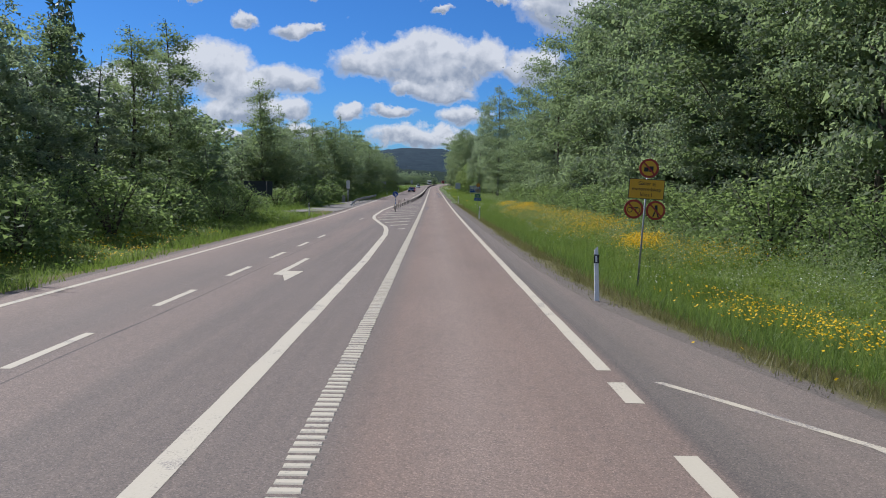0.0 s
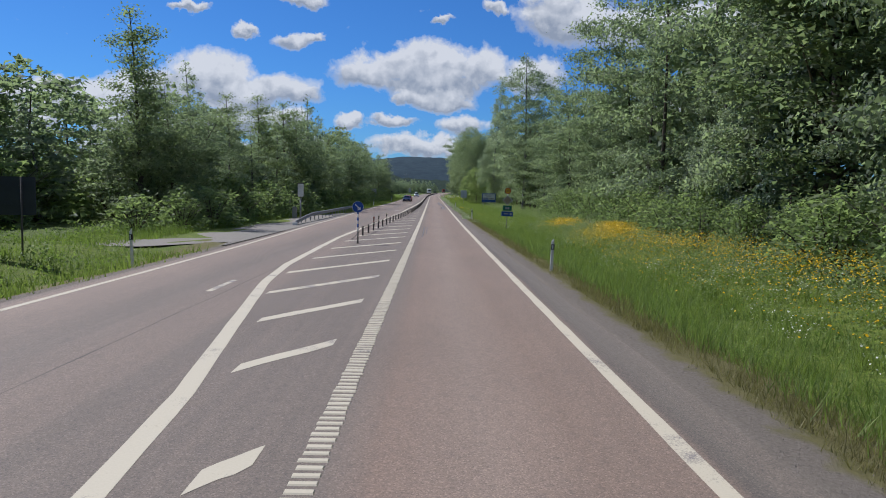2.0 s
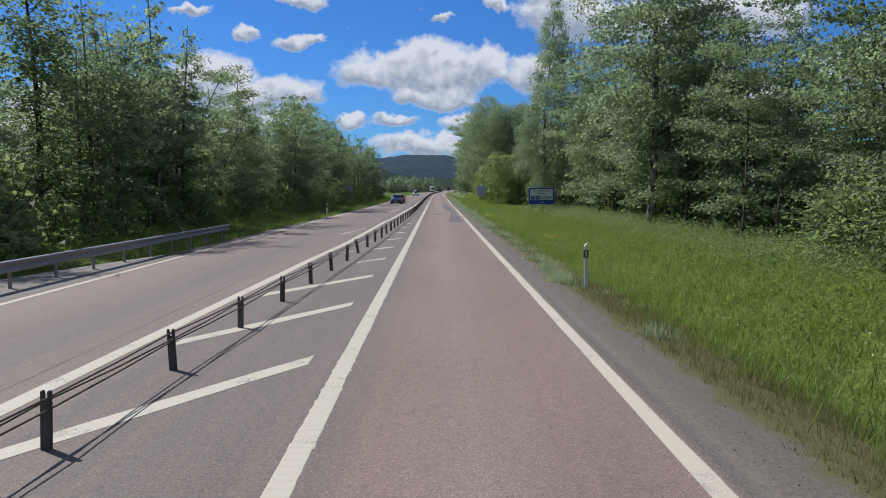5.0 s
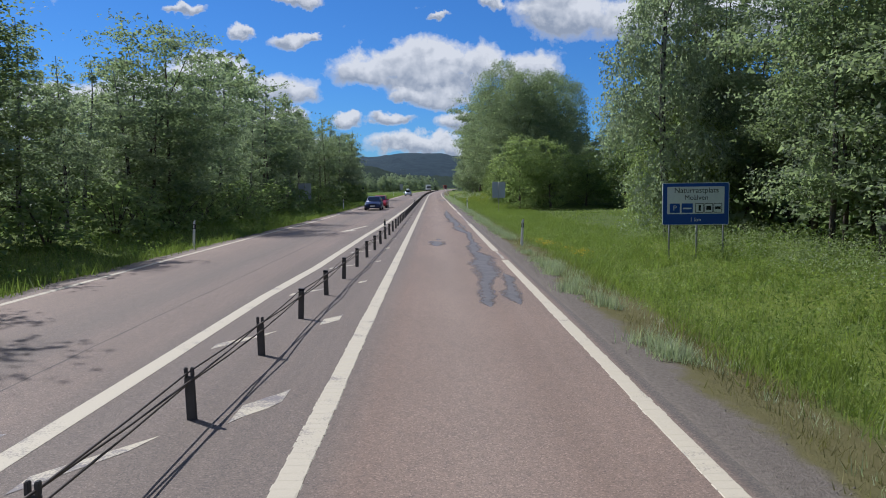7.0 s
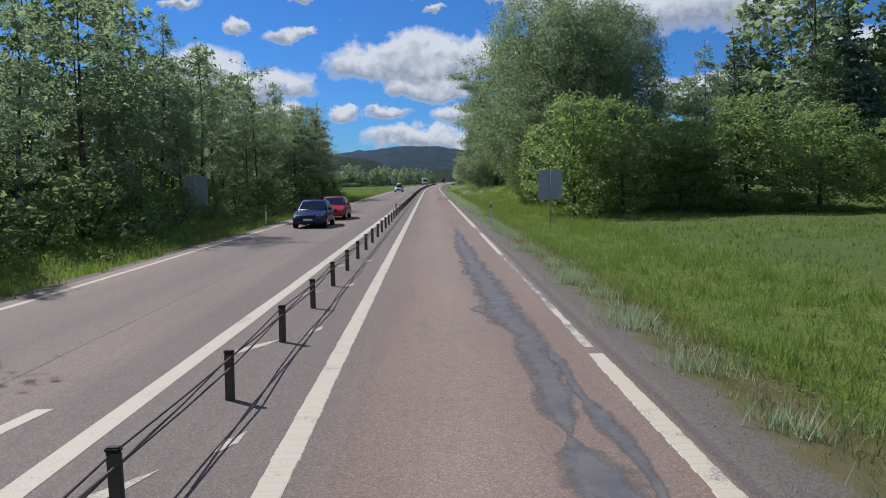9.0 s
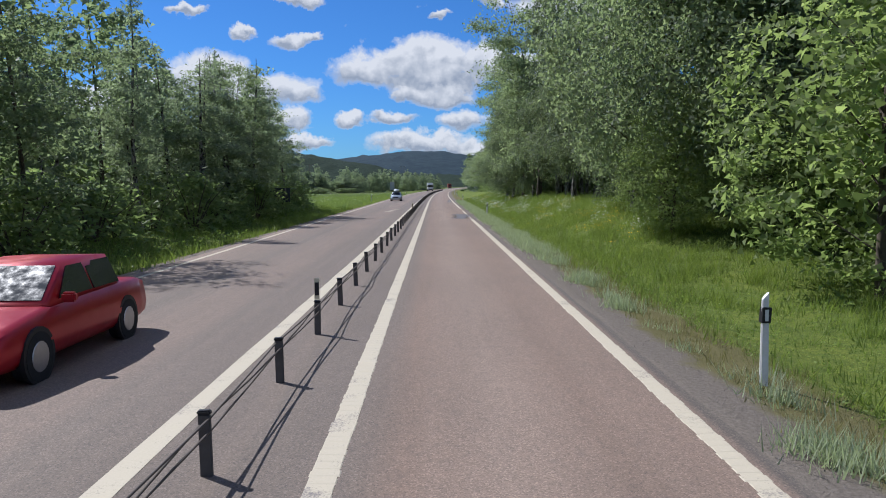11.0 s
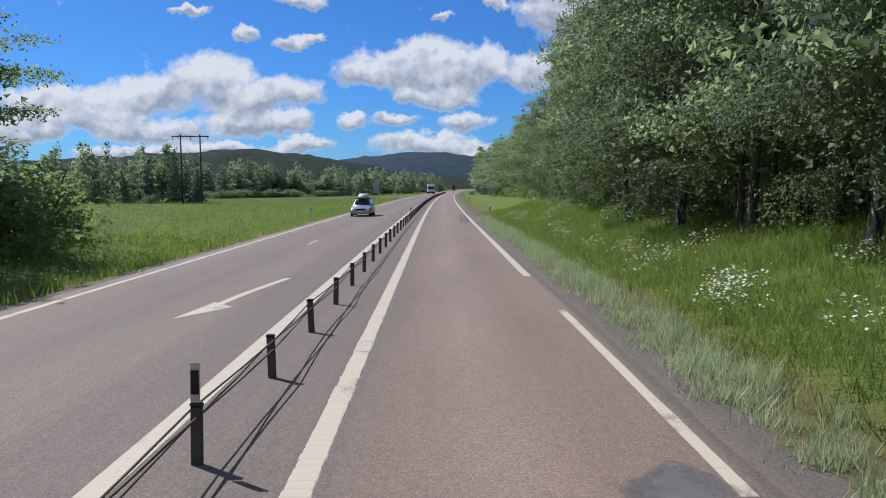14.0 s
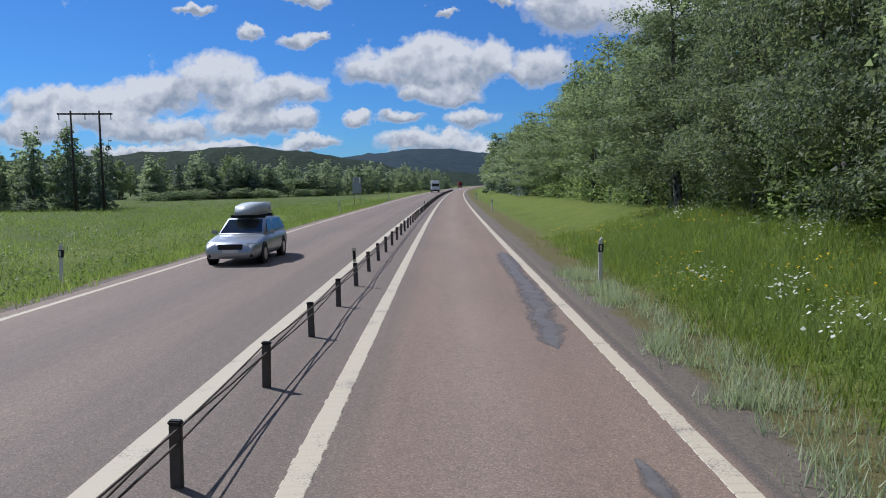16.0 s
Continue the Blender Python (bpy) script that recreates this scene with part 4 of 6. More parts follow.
def back_of_sign(x, y, w, h, top, label, legs=(0.0,), mat=None, turn=0.0, group=""):
    """A sign that turns its back to the driver."""
    g = turf(x, y)
    ob = thing("sign_board", Matrix.Translation(at(x, y, g)) @ pose(0, 0, 0, 0, 0, turn), label, "road sign", group)
    for dx in legs:
        bm = bmesh.new()
        rod(bm, (dx, -0.035, -0.5), (dx, -0.035, top - g), 0.035, None, 10)
        part("leg", bm, POST_DARK if mat else STEEL, ob, "", True)
    bm = bmesh.new()
    plate(bm, rounded(w, h, 0.06, 0, top - g - h / 2), 0.025)
    p = part("panel", bm, mat or SIGN_BACK, ob)
    for dz in (0.25, 0.75):
        bm = bmesh.new()
        box(bm, w * 0.92, 0.03, 0.04, Matrix.Translation((0, -0.015, top - g - h * dz)), 0.005)
        part("brace", bm, mat or SIGN_BACK, p)
    return ob


restriction_sign()
keep_right_sign()
route_sign()
rest_area_sign()
back_of_sign(7.75, 240.3, 1.5, 1.85, 3.05, "pale grey back of a road sign on a single pole")
back_of_sign(-15.8, 83.0, 2.6, 1.4, 2.9, "blue grey direction board darkened for the shade of trees", (-0.8, 0.8), SIGN_SHADED)
back_of_sign(-15.0, 242.5, 1.5, 2.0, 2.95, "grey back of a sign in the shade of trees", (0.0,))
back_of_sign(-14.6, 300.5, 2.4, 1.3, 2.4, "blue grey sign board darkened for the shade of birches", (-0.8, 0.8), SIGN_SHADED)
back_of_sign(-12.5, 432.0, 1.2, 2.2, 3.6, "small grey sign board beside the far road", (-0.4, 0.4), None, 0, "far sign boards")
back_of_sign(10.5, 440.0, 1.2, 2.4, 4.0, "small grey sign board beside the far road", (-0.4, 0.4), None, 0, "far sign boards")


def cabinet_post():
    ob = thing("traffic_cabinet", Matrix.Translation(at(-12.55, 126.0, turf(-12.55, 126.0))), "tall pale grey traffic cabinet on a steel post", "cabinet")
    sign_pole(ob, 2.1, 0.075, 0.0, 0.0)
    bm = bmesh.new()
    box(bm, 0.5, 0.4, 1.25, Matrix.Translation((0, 0, 2.1)), 0.05)
    b = part("housing", bm, WHITE, ob, "pale grey housing")
    bm = bmesh.new()
    box(bm, 0.54, 0.44, 0.08, Matrix.Translation((0, 0, 3.33)), 0.02)
    part("lid", bm, POST_DARK, b, "dark lid")
    ob = thing("utility_box", Matrix.Translation(at(-13.3, 127.0, turf(-13.3, 127.0))), "small grey utility box in the grass", "utility box")
    bm = bmesh.new()
    box(bm, 0.42, 0.3, 1.2, Matrix.Translation((0, 0, -0.1)), 0.03)
    part("housing", bm, STEEL, ob)


cabinet_post()


def power_pole(x, y, h, turn):
    ob = thing("power_pole", Matrix.Translation(at(x, y, turf(x, y))) @ pose(0, 0, 0, 0, 0, turn), "twin wooden power poles joined by a crossarm", "power pole", "power poles")
    for dx in (-1.65, 1.65):
        bm = bmesh.new()
        rod(bm, (dx, 0, -0.5), (dx, 0, h), 0.16, 0.11, 10)
        part("pole", bm, POLE_WOOD, ob, "", True)
    bm = bmesh.new()
    box(bm, 6.4, 0.16, 0.2, Matrix.Translation((0, 0, h - 0.5)), 0.02)
    arm = part("crossarm", bm, POLE_WOOD, ob)
    for dx in (-3.0, 0.0, 3.0):
        bm = bmesh.new()
        rod(bm, (dx, 0, h - 1.1), (dx, 0, h - 0.5), 0.07, 0.05, 8)
        part("insulator", bm, SIGN_BACK, arm)


power_pole(-44.1, 421.5, 12.3, 8)
power_pole(-75.0, 640.0, 15.0, 8)
power_pole(-62.0, 950.0, 22.0, 8)


# ---- trees ----
def leaf_cards(rng, c, size, slim, hang, mat, face=None):
    """Leaves as small three-cornered blades at the points c; face gives the way each one looks."""
    n = len(c)
    d = rng.normal(size=(n, 3))
    d[:, 2] = d[:, 2] * 0.7 - hang
    if face is None:
        face = rng.normal(size=(n, 3))
    else:
        face = face / (np.linalg.norm(face, axis=1)[:, None] + 1e-9) + rng.normal(size=(n, 3)) * 0.75
    face /= np.linalg.norm(face, axis=1)[:, None] + 1e-9
    d -= face * np.sum(d * face, axis=1)[:, None]
    d /= np.linalg.norm(d, axis=1)[:, None] + 1e-9
    s = np.cross(d, face)
    ln = (size * rng.uniform(0.7, 1.2, n))[:, None]
    d, s = d * ln, s * ln * slim * 0.5
    i = np.arange(n)
    v = np.stack([c - s, c + s, c + d], 1).reshape(-1, 3)
    return raw_mesh("crown", v, np.stack([3 * i, 3 * i + 1, 3 * i + 2], 1), mat)


def envelope(form, h):
    if form == "spruce":
        return (1 - h) ** 0.85 + 0.03
    if form == "round":
        return math.sqrt(max(0.02, 1 - (1.75 * h - 0.78) ** 2))
    if form == "weep":
        return min(1, h / 0.1 + 0.6) * (1 - h) ** 0.45 * 1.05
    if form == "slim":
        return min(1, h / 0.15 + 0.3) * (1 - h) ** 0.5
    if form == "broad":
        return min(1.0, h / 0.25 + 0.35) * (1 - h ** 2.6) ** 0.6
    return min(1.0, (h / 0.3 + 0.25)) * (1 - h) ** 0.55 * 1.15


def tube(v, f, pts, radii, sides):
    base = len(v)
    for p, r in zip(pts, radii):
        for k in range(sides):
            a = 2 * math.pi * k / sides
            v.append((p[0] + r * math.cos(a), p[1] + r * math.sin(a), p[2]))
    for i in range(len(pts) - 1):
        for k in range(sides):
            a, b = base + i * sides + k, base + i * sides + (k + 1) % sides
            f.append((a, b, b + sides, a + sides))


def make_tree(form, seed, H, cb, R, leaves, size, leaf, bark, name, label, category, trunks=1, edge=False):
    """A tree of height H whose crown begins at cb and spreads to R; a tree at a wood's edge carries most leaves on its open side."""
    rng = np.random.default_rng(seed)
    v, f, ends = [], [], []
    for t in range(trunks):
        lean = rng.normal(size=2) * (0.02 if trunks == 1 else 0.09) * H
        off = np.zeros(2) if trunks == 1 else rng.normal(size=2) * 0.5
        hh = H * (1 if t == 0 else rng.uniform(0.7, 0.95))
        zs = np.linspace(-0.4, hh * 0.97, 12)
        sway = rng.normal(size=2) * 0.012 * H
        mid = [np.array([off[0] + lean[0] * (z / H) ** 2 + sway[0] * math.sin(z / H * 5), off[1] + lean[1] * (z / H) ** 2 + sway[1] * math.sin(z / H * 4 + 1), z]) for z in zs]
        r0 = 0.0085 * H + 0.03 if trunks == 1 else 0.006 * H + 0.02
        trunk_at = len(v)
        tube(v, f, mid, [r0 * (1.25 if k == 0 else 1 - 0.9 * k / 11.0) for k in range(12)], 7)
        nb = int((12 + hh * (2.2 if form == "spruce" else 1.5)) / trunks ** 0.5)
        for k in range(nb):
            h = (k + rng.uniform(0, 1)) / nb
            z = cb + (hh - cb) * h * 0.95
            p0 = np.array([np.interp(z, zs, [m[j] for m in mid]) for j in range(3)])
            L = max(0.25, R * envelope(form, h) * rng.uniform(0.65, 1.15))
            az = k * 2.4 + rng.uniform(-0.5, 0.5)
            rise_by, droop = {"spruce": (-0.05, 0.18), "round": (0.65, 0.35), "slim": (1.4, 0.5)}.get(form, (0.8, 0.75))
            rise_by *= rng.uniform(0.7, 1.3)
            pts = [p0 + np.array([math.cos(az) * L * s, math.sin(az) * L * s, L * (rise_by * s - droop * s * s)]) for s in (0, 0.35, 0.7, 1.0)]
            near = trunk_at + 7 * int(np.argmin(np.abs(zs - z)))
            ends.append((p0, az, L, rise_by, droop))
            if leaves < 2000 and k % 4:
                continue
            tube(v, f, pts, [r0 * 0.38 * (1 - 0.75 * h), r0 * 0.25 * (1 - 0.7 * h), r0 * 0.12, 0.012], 3)
            f.append((len(v) - 12, len(v) - 11, near + 1, near))
    # sprays of leaves towards the ends of the branches, and larger shaded leaves inside
    per = 4 if leaves < 3000 else 36 if form in ("birch", "weep", "broad") else 34
    nc = leaves // per
    wt = np.array([e[2] ** 1.4 * (1.0 + (0.5 * math.cos(e[1] - 3.7) if edge else 0.0)) for e in ends])
    P, A, LL, U, D = (np.array([e[k] for e in ends]) for k in range(5))

    def along(count, s0, s1, jitter):
        pick = rng.choice(len(ends), count, p=wt / wt.sum())
        s = rng.uniform(s0, s1, count) ** 0.7
        a = A[pick] + rng.normal(size=count) * jitter
        reach = LL[pick]
        return P[pick] + np.stack([np.cos(a) * reach * s, np.sin(a) * reach * s, reach * (U[pick] * s - D[pick] * s * s)], 1), a
    c0, a0 = along(nc, 0.22, 1.0, 0.30)
    out = np.stack([np.cos(a0), np.sin(a0), 0 * a0], 1).repeat(per, 0)
    c = c0.repeat(per, 0)
    n = len(c)
    grown = 0.55 + 0.03 * H
    if form in ("birch", "weep", "broad"):
        strand = rng.uniform(0.3, 1.0, nc).repeat(per) * (0.10 if form == "weep" else 0.06) * H
        q = rng.uniform(0, 1, n)
        off = np.stack([rng.normal(size=n) * 0.2 * grown * (1 - 0.5 * q), rng.normal(size=n) * 0.2 * grown * (1 - 0.5 * q), 0.2 - strand * q], 1)
        look_out = off * np.array([2.2, 2.2, 0.4]) + out * 0.7 + np.array([0, 0, 0.2])
        hang = 1.1
    elif form == "spruce":
        off = np.stack([rng.normal(size=n) * 0.2, rng.normal(size=n) * 0.2, -0.3 * np.abs(rng.normal(size=n))], 1)
        look_out = off + out * 0.6 + np.array([0, 0, 0.55])
        hang = 0.5
    else:
        wide = rng.uniform(0.7, 1.35, nc).repeat(per)[:, None]
        off = rng.normal(size=(n, 3)) * np.array([0.3, 0.3, 0.17]) * grown * wide
        look_out = off * 1.6 + out * 0.55 + np.array([0, 0, 0.35])
        hang = 0.25
    c = c + off
    c[:, 2] = np.maximum(c[:, 2], 0.25)
    inner, _ = along(max(60, leaves // 12), 0.02, 0.6, 0.4)
    inner = inner + rng.normal(size=inner.shape) * 0.3
    inner[:, 2] = np.maximum(inner[:, 2], 0.6)
    both = np.concatenate([c, inner])
    sizes = np.concatenate([np.full(n, size), np.full(len(inner), size * (1.9 if leaves > 3000 else 1.0))])
    look_out = np.concatenate([look_out, rng.normal(size=inner.shape)])
    ob = thing(name, Matrix(), label, category, name.replace("_", " ") + " trees")
    hung("trunk", raw_mesh("trunk", v, f, bark, True), ob)
    hung("crown", leaf_cards(rng, both, sizes, 0.72, hang, leaf, look_out), ob)
    return ob


def make_dome(seed, H, cb, R, leaves, size, leaf, name, label):
    """A dense rounded tree: clumps of leaves over a lumpy dome, on a forked trunk."""
    rng = np.random.default_rng(seed)
    v, f = [], []
    tube(v, f, [np.array([0, 0, -0.4]), np.array([0.05, 0.05, H * 0.3]), np.array([0.1, -0.1, H * 0.8])], [0.012 * H + 0.06, 0.009 * H, 0.03], 7)
    for k in range(14):
        a, z = k * 2.4, cb + (H - cb) * (0.1 + 0.6 * k / 14)
        q = R * rng.uniform(0.5, 0.85)
        tube(v, f, [np.array([0.03, 0, z * 0.8]), np.array([math.cos(a) * q * 0.5, math.sin(a) * q * 0.5, z + 0.05 * H]), np.array([math.cos(a) * q, math.sin(a) * q, z + 0.12 * H])], [0.004 * H, 0.003 * H, 0.01], 3)
        f.append((len(v) - 9, len(v) - 8, 8, 7))
    per = 30
    nc = leaves // per
    lumps = rng.normal(size=(34, 3))
    lumps /= np.linalg.norm(lumps, axis=1)[:, None]
    d = rng.normal(size=(nc, 3))
    d /= np.linalg.norm(d, axis=1)[:, None]
    bulge = np.max(d @ lumps.T, axis=1)
    r = (0.64 + 0.40 * np.clip((bulge - 0.78) / 0.22, 0, 1) ** 0.6) * rng.uniform(0.5, 1, nc) ** 0.25
    c = d * r[:, None] * np.array([R, R, (H - cb) / 2]) + np.array([0, 0, (H + cb) / 2])
    low = c[:, 2] < (H + cb) / 2
    c[low, :2] *= 1.12
    off = rng.normal(size=(nc * per, 3)) * 0.075 * R * np.array([1, 1, 0.65])
    c = np.repeat(c, per, 0) + off
    c[:, 2] = np.maximum(c[:, 2], 0.1)
    core = rng.normal(size=(leaves // 8, 3))
    core *= (rng.uniform(0.2, 0.8, len(core)) / np.linalg.norm(core, axis=1))[:, None]
    core = core * np.array([R, R, (H - cb) / 2]) + np.array([0, 0, (H + cb) / 2])
    look_out = np.concatenate([off * 1.6 / R * 3 + np.repeat(d, per, 0) * 0.6 + np.array([0, 0, 0.3]), rng.normal(size=core.shape)])
    sizes = np.concatenate([np.full(len(c), size), np.full(len(core), size * 1.7)])
    c = np.concatenate([c, core])
    ob = thing(name, Matrix(), label, "tree", name.replace("_", " ") + "s")
    hung("trunk", raw_mesh("trunk", v, f, BARK_BROWN, True), ob)
    hung("crown", leaf_cards(rng, c, sizes, 0.72, 0.1, leaf, look_out), ob)
    return ob


def make_shrub(seed, H, R, leaves, size, leaf, label):
    rng = np.random.default_rng(seed)
    v, f = [], []
    for k in range(9):
        a, q = k * 2.4, rng.uniform(0.2, 0.8)
        tube(v, f, [np.array([0, 0, -0.2]), np.array([math.cos(a) * R * q * 0.5, math.sin(a) * R * q * 0.5, H * 0.5]), np.array([math.cos(a) * R * q, math.sin(a) * R * q, H * 0.85])], [0.03, 0.02, 0.008], 3)
    nc = leaves // 8
    a, r, h = rng.uniform(0, 6.283, nc), np.sqrt(rng.uniform(0.05, 1, nc)), rng.uniform(0.05, 1, nc)
    lump = 0.75 + 0.35 * np.sin(a * 3 + seed) * np.cos(h * 6)
    rr = R * r * np.sqrt(np.maximum(0.05, 1 - (h * 0.98) ** 2)) * lump
    c = np.stack([np.cos(a) * rr, np.sin(a) * rr, h * H * (0.75 + 0.3 * lump)], 1).repeat(8, 0)
    off = rng.normal(size=c.shape) * 0.13 * (0.5 + 0.25 * H)
    look_out = off * 4 + c * np.array([0.3, 0.3, 0.1]) + np.array([0, 0, 0.3])
    c += off
    c[:, 2] = np.maximum(c[:, 2], 0.05)
    ob = thing("shrub", Matrix(), label, "shrub", "undergrowth shrubs")
    hung("stem", raw_mesh("stem", v, f, BARK_BROWN), ob)
    hung("foliage", leaf_cards(rng, c, size, 0.7, 0.1, leaf, look_out), ob)
    return ob


KINDS = {}


def kind(key, count, maker):
    KINDS[key] = [[maker(k), False] for k in range(count)]


BIRCH_L, ASPEN_L, ALDER_L, SPRUCE_L = "slender birch with drooping grey green foliage", "leafy aspen with fresh green foliage", "dark green broad-leaved tree with dense crown", "dark green pointed spruce"
kind("birch", 3, lambda k: make_tree("birch", 10 + k, 18, 2.2, 3.1, 9000, 0.155, BIRCH_LEAF, BARK_BIRCH, "birch", BIRCH_L, "tree", 1, True))
kind("aspen", 2, lambda k: make_tree("slim", 20 + k, 16, 1.2, 2.8, 8400, 0.155, ASPEN_LEAF, BARK_BROWN, "aspen", ASPEN_L, "tree", 1, True))
kind("alder", 2, lambda k: make_tree("round", 30 + k, 14, 0.8, 3.5, 9400, 0.155, DARK_LEAF, BARK_BROWN, "alder", ALDER_L, "tree", 2, True))
kind("spruce", 2, lambda k: make_tree("spruce", 40 + k, 17, 0.8, 2.7, 6000, 0.24, SPRUCE_LEAF, BARK_BROWN, "spruce", SPRUCE_L, "tree"))
kind("birch_mid", 3, lambda k: make_tree("birch", 50 + k, 18, 1.5, 3.3, 1800, 0.47, BIRCH_LEAF, BARK_BIRCH, "birch", BIRCH_L, "tree"))
kind("aspen_mid", 2, lambda k: make_tree("slim", 60 + k, 16, 1.5, 2.9, 1800, 0.47, ASPEN_LEAF, BARK_BROWN, "aspen", ASPEN_L, "tree"))
kind("alder_mid", 2, lambda k: make_tree("round", 70 + k, 14, 1.0, 3.7, 1800, 0.47, DARK_LEAF, BARK_BROWN, "alder", ALDER_L, "tree"))
kind("spruce_mid", 2, lambda k: make_tree("spruce", 80 + k, 17, 0.6, 2.8, 1600, 0.5, SPRUCE_LEAF, BARK_BROWN, "spruce", SPRUCE_L, "tree"))
kind("birch_far", 2, lambda k: make_tree("birch", 55 + k, 18, 0.4, 3.4, 1350, 0.62, BIRCH_LEAF, BARK_BIRCH, "birch", BIRCH_L, "tree"))
kind("alder_far", 2, lambda k: make_tree("round", 75 + k, 14, 0.3, 4.0, 1350, 0.62, DARK_LEAF, BARK_BROWN, "alder", ALDER_L, "tree"))
kind("aspen_far", 2, lambda k: make_tree("slim", 65 + k, 16, 0.4, 2.8, 1350, 0.6, ASPEN_LEAF, BARK_BROWN, "aspen", ASPEN_L, "tree"))
kind("spruce_far", 2, lambda k: make_tree("spruce", 85 + k, 17, 0.2, 2.9, 1300, 0.58, SPRUCE_LEAF, BARK_BROWN, "spruce", SPRUCE_L, "tree"))
kind("birch_near", 2, lambda k: make_tree("birch", 175 + k, 18, 1.4, 3.2, 15000, 0.14, BIRCH_LEAF, BARK_BIRCH, "birch", BIRCH_L, "tree", 1, True))
kind("aspen_near", 2, lambda k: make_tree("slim", 160 + k, 16, 1.2, 3.0, 14500, 0.14, ASPEN_LEAF, BARK_BROWN, "aspen", ASPEN_L, "tree", 1, True))
kind("alder_near", 2, lambda k: make_tree("round", 165 + k, 14, 0.8, 3.5, 15500, 0.14, DARK_LEAF, BARK_BROWN, "alder", ALDER_L, "tree", 2, True))
kind("spruce_near", 1, lambda k: make_tree("spruce", 170 + k, 17, 0.8, 2.7, 11000, 0.17, SPRUCE_LEAF, BARK_BROWN, "spruce", SPRUCE_L, "tree"))
kind("hedge", 3, lambda k: make_dome(90 + k, 8.5, 0.0, 2.9, 9000, 0.175, LIME_LEAF, "hedge_tree", "bushy light green tree with foliage to the ground"))
kind("hedge_near", 1, lambda k: make_dome(88 + k, 8.5, 0.0, 2.9, 20000, 0.12, LIME_LEAF, "hedge_tree", "bushy light green tree with foliage to the ground"))
kind("oak", 2, lambda k: make_dome(95 + k, 14, 0.6, 4.2, 32000, 0.145, DARK_LEAF, "broadleaf_tree", "tall rounded green broad-leaved tree"))
kind("weep", 3, lambda k: make_tree("weep", 110 + k, 16, 0.9, 3.4, 19000, 0.128, SHADED_BIRCH_LEAF, BARK_BIRCH, "birch", BIRCH_L, "tree", 1, True))
kind("tallweep", 1, lambda k: make_tree("weep", 126 + k, 22, 2.2, 3.9, 36000, 0.14, BIRCH_LEAF, BARK_BIRCH, "birch", "tall drooping birch beside the road sign", "tree"))
kind("tallbirch", 1, lambda k: make_tree("broad", 120 + k, 22, 3.0, 4.6, 34000, 0.145, BIRCH_LEAF, BARK_BIRCH, "birch", "tall spreading birch with a pale streaked trunk", "tree"))
kind("openbirch", 2, lambda k: make_tree("birch", 140 + k, 18, 4.0, 2.6, 8000, 0.15, BIRCH_LEAF, BARK_BIRCH, "birch", "tall birch with airy foliage and bare lower trunk", "tree", 1, True))
kind("parkbirch", 2, lambda k: make_tree("weep", 150 + k, 16, 3.2, 3.4, 19000, 0.128, SHADED_BIRCH_LEAF, BARK_BIRCH, "birch", "drooping birch with a clear lower trunk", "tree", 1, True))
kind("thinbirch", 2, lambda k: make_tree("birch", 130 + k, 14, 3.5, 1.7, 3200, 0.17, BIRCH_LEAF, BARK_BIRCH, "birch", "thin young birch with sparse foliage", "tree"))
kind("shrub_near", 3, lambda k: make_shrub(105 + k, 2.0, 1.5, 1900, 0.11, SHRUB_LEAF, "leafy green roadside shrub"))
kind("shrub", 4, lambda k: make_shrub(100 + k, 2.0, 1.5, 800, 0.18, SHRUB_LEAF, "leafy green roadside shrub"))
PLANTED = [0]
EDGE_KINDS = ("birch", "aspen", "alder", "openbirch", "weep", "parkbirch")


def plant(key, x, y, h=None, turn=None, wide=1.0, rng=random.Random(77)):
    """A tree or shrub of that kind on the ground at (x, y), h metres high."""
    full = {"birch": 18, "aspen": 16, "alder": 14, "spruce": 17, "hedge": 8.5, "shrub": 2.0, "oak": 14, "weep": 16, "tallbirch": 22, "tallweep": 22, "thinbirch": 14, "openbirch": 18, "parkbirch": 16}[key.split("_")[0]]
    k = (h or full) / full
    if turn is None and (key.endswith("_near") or key in EDGE_KINDS):
        turn = rng.uniform(-35, 35) if x > 0 else rng.uniform(80, 150)
    pick = KINDS[key][PLANTED[0] % len(KINDS[key])]
    PLANTED[0] += 1
    w = k ** 0.7 * wide
    m = Matrix.Translation(at(x, y, turf(x, y))) @ pose(0, 0, 0, rng.uniform(-2.5, 2.5), rng.uniform(-2.5, 2.5), rng.uniform(0, 360) if turn is None else turn) @ Matrix.Diagonal((w, w, k, 1))
    if pick[1]:
        copy_thing(pick[0], m)
    else:
        pick[0].matrix_basis = m
        pick[1] = True


def row(x, y0, y1, step, mix, h, spread=1.0, seed=0, wide=1.0):
    """A loose row of trees along the road; x and h may change with y."""
    rng = random.Random(seed)
    y = y0
    while y < y1:
        xx = lerp(x, y) if isinstance(x, list) else x
        hh = lerp(h, y) if isinstance(h, list) else h
        plant(rng.choice(mix), xx + rng.uniform(-spread, spread), y, hh * rng.uniform(0.8, 1.15), None, wide * rng.uniform(0.85, 1.15))
        y += step * rng.uniform(0.7, 1.3)


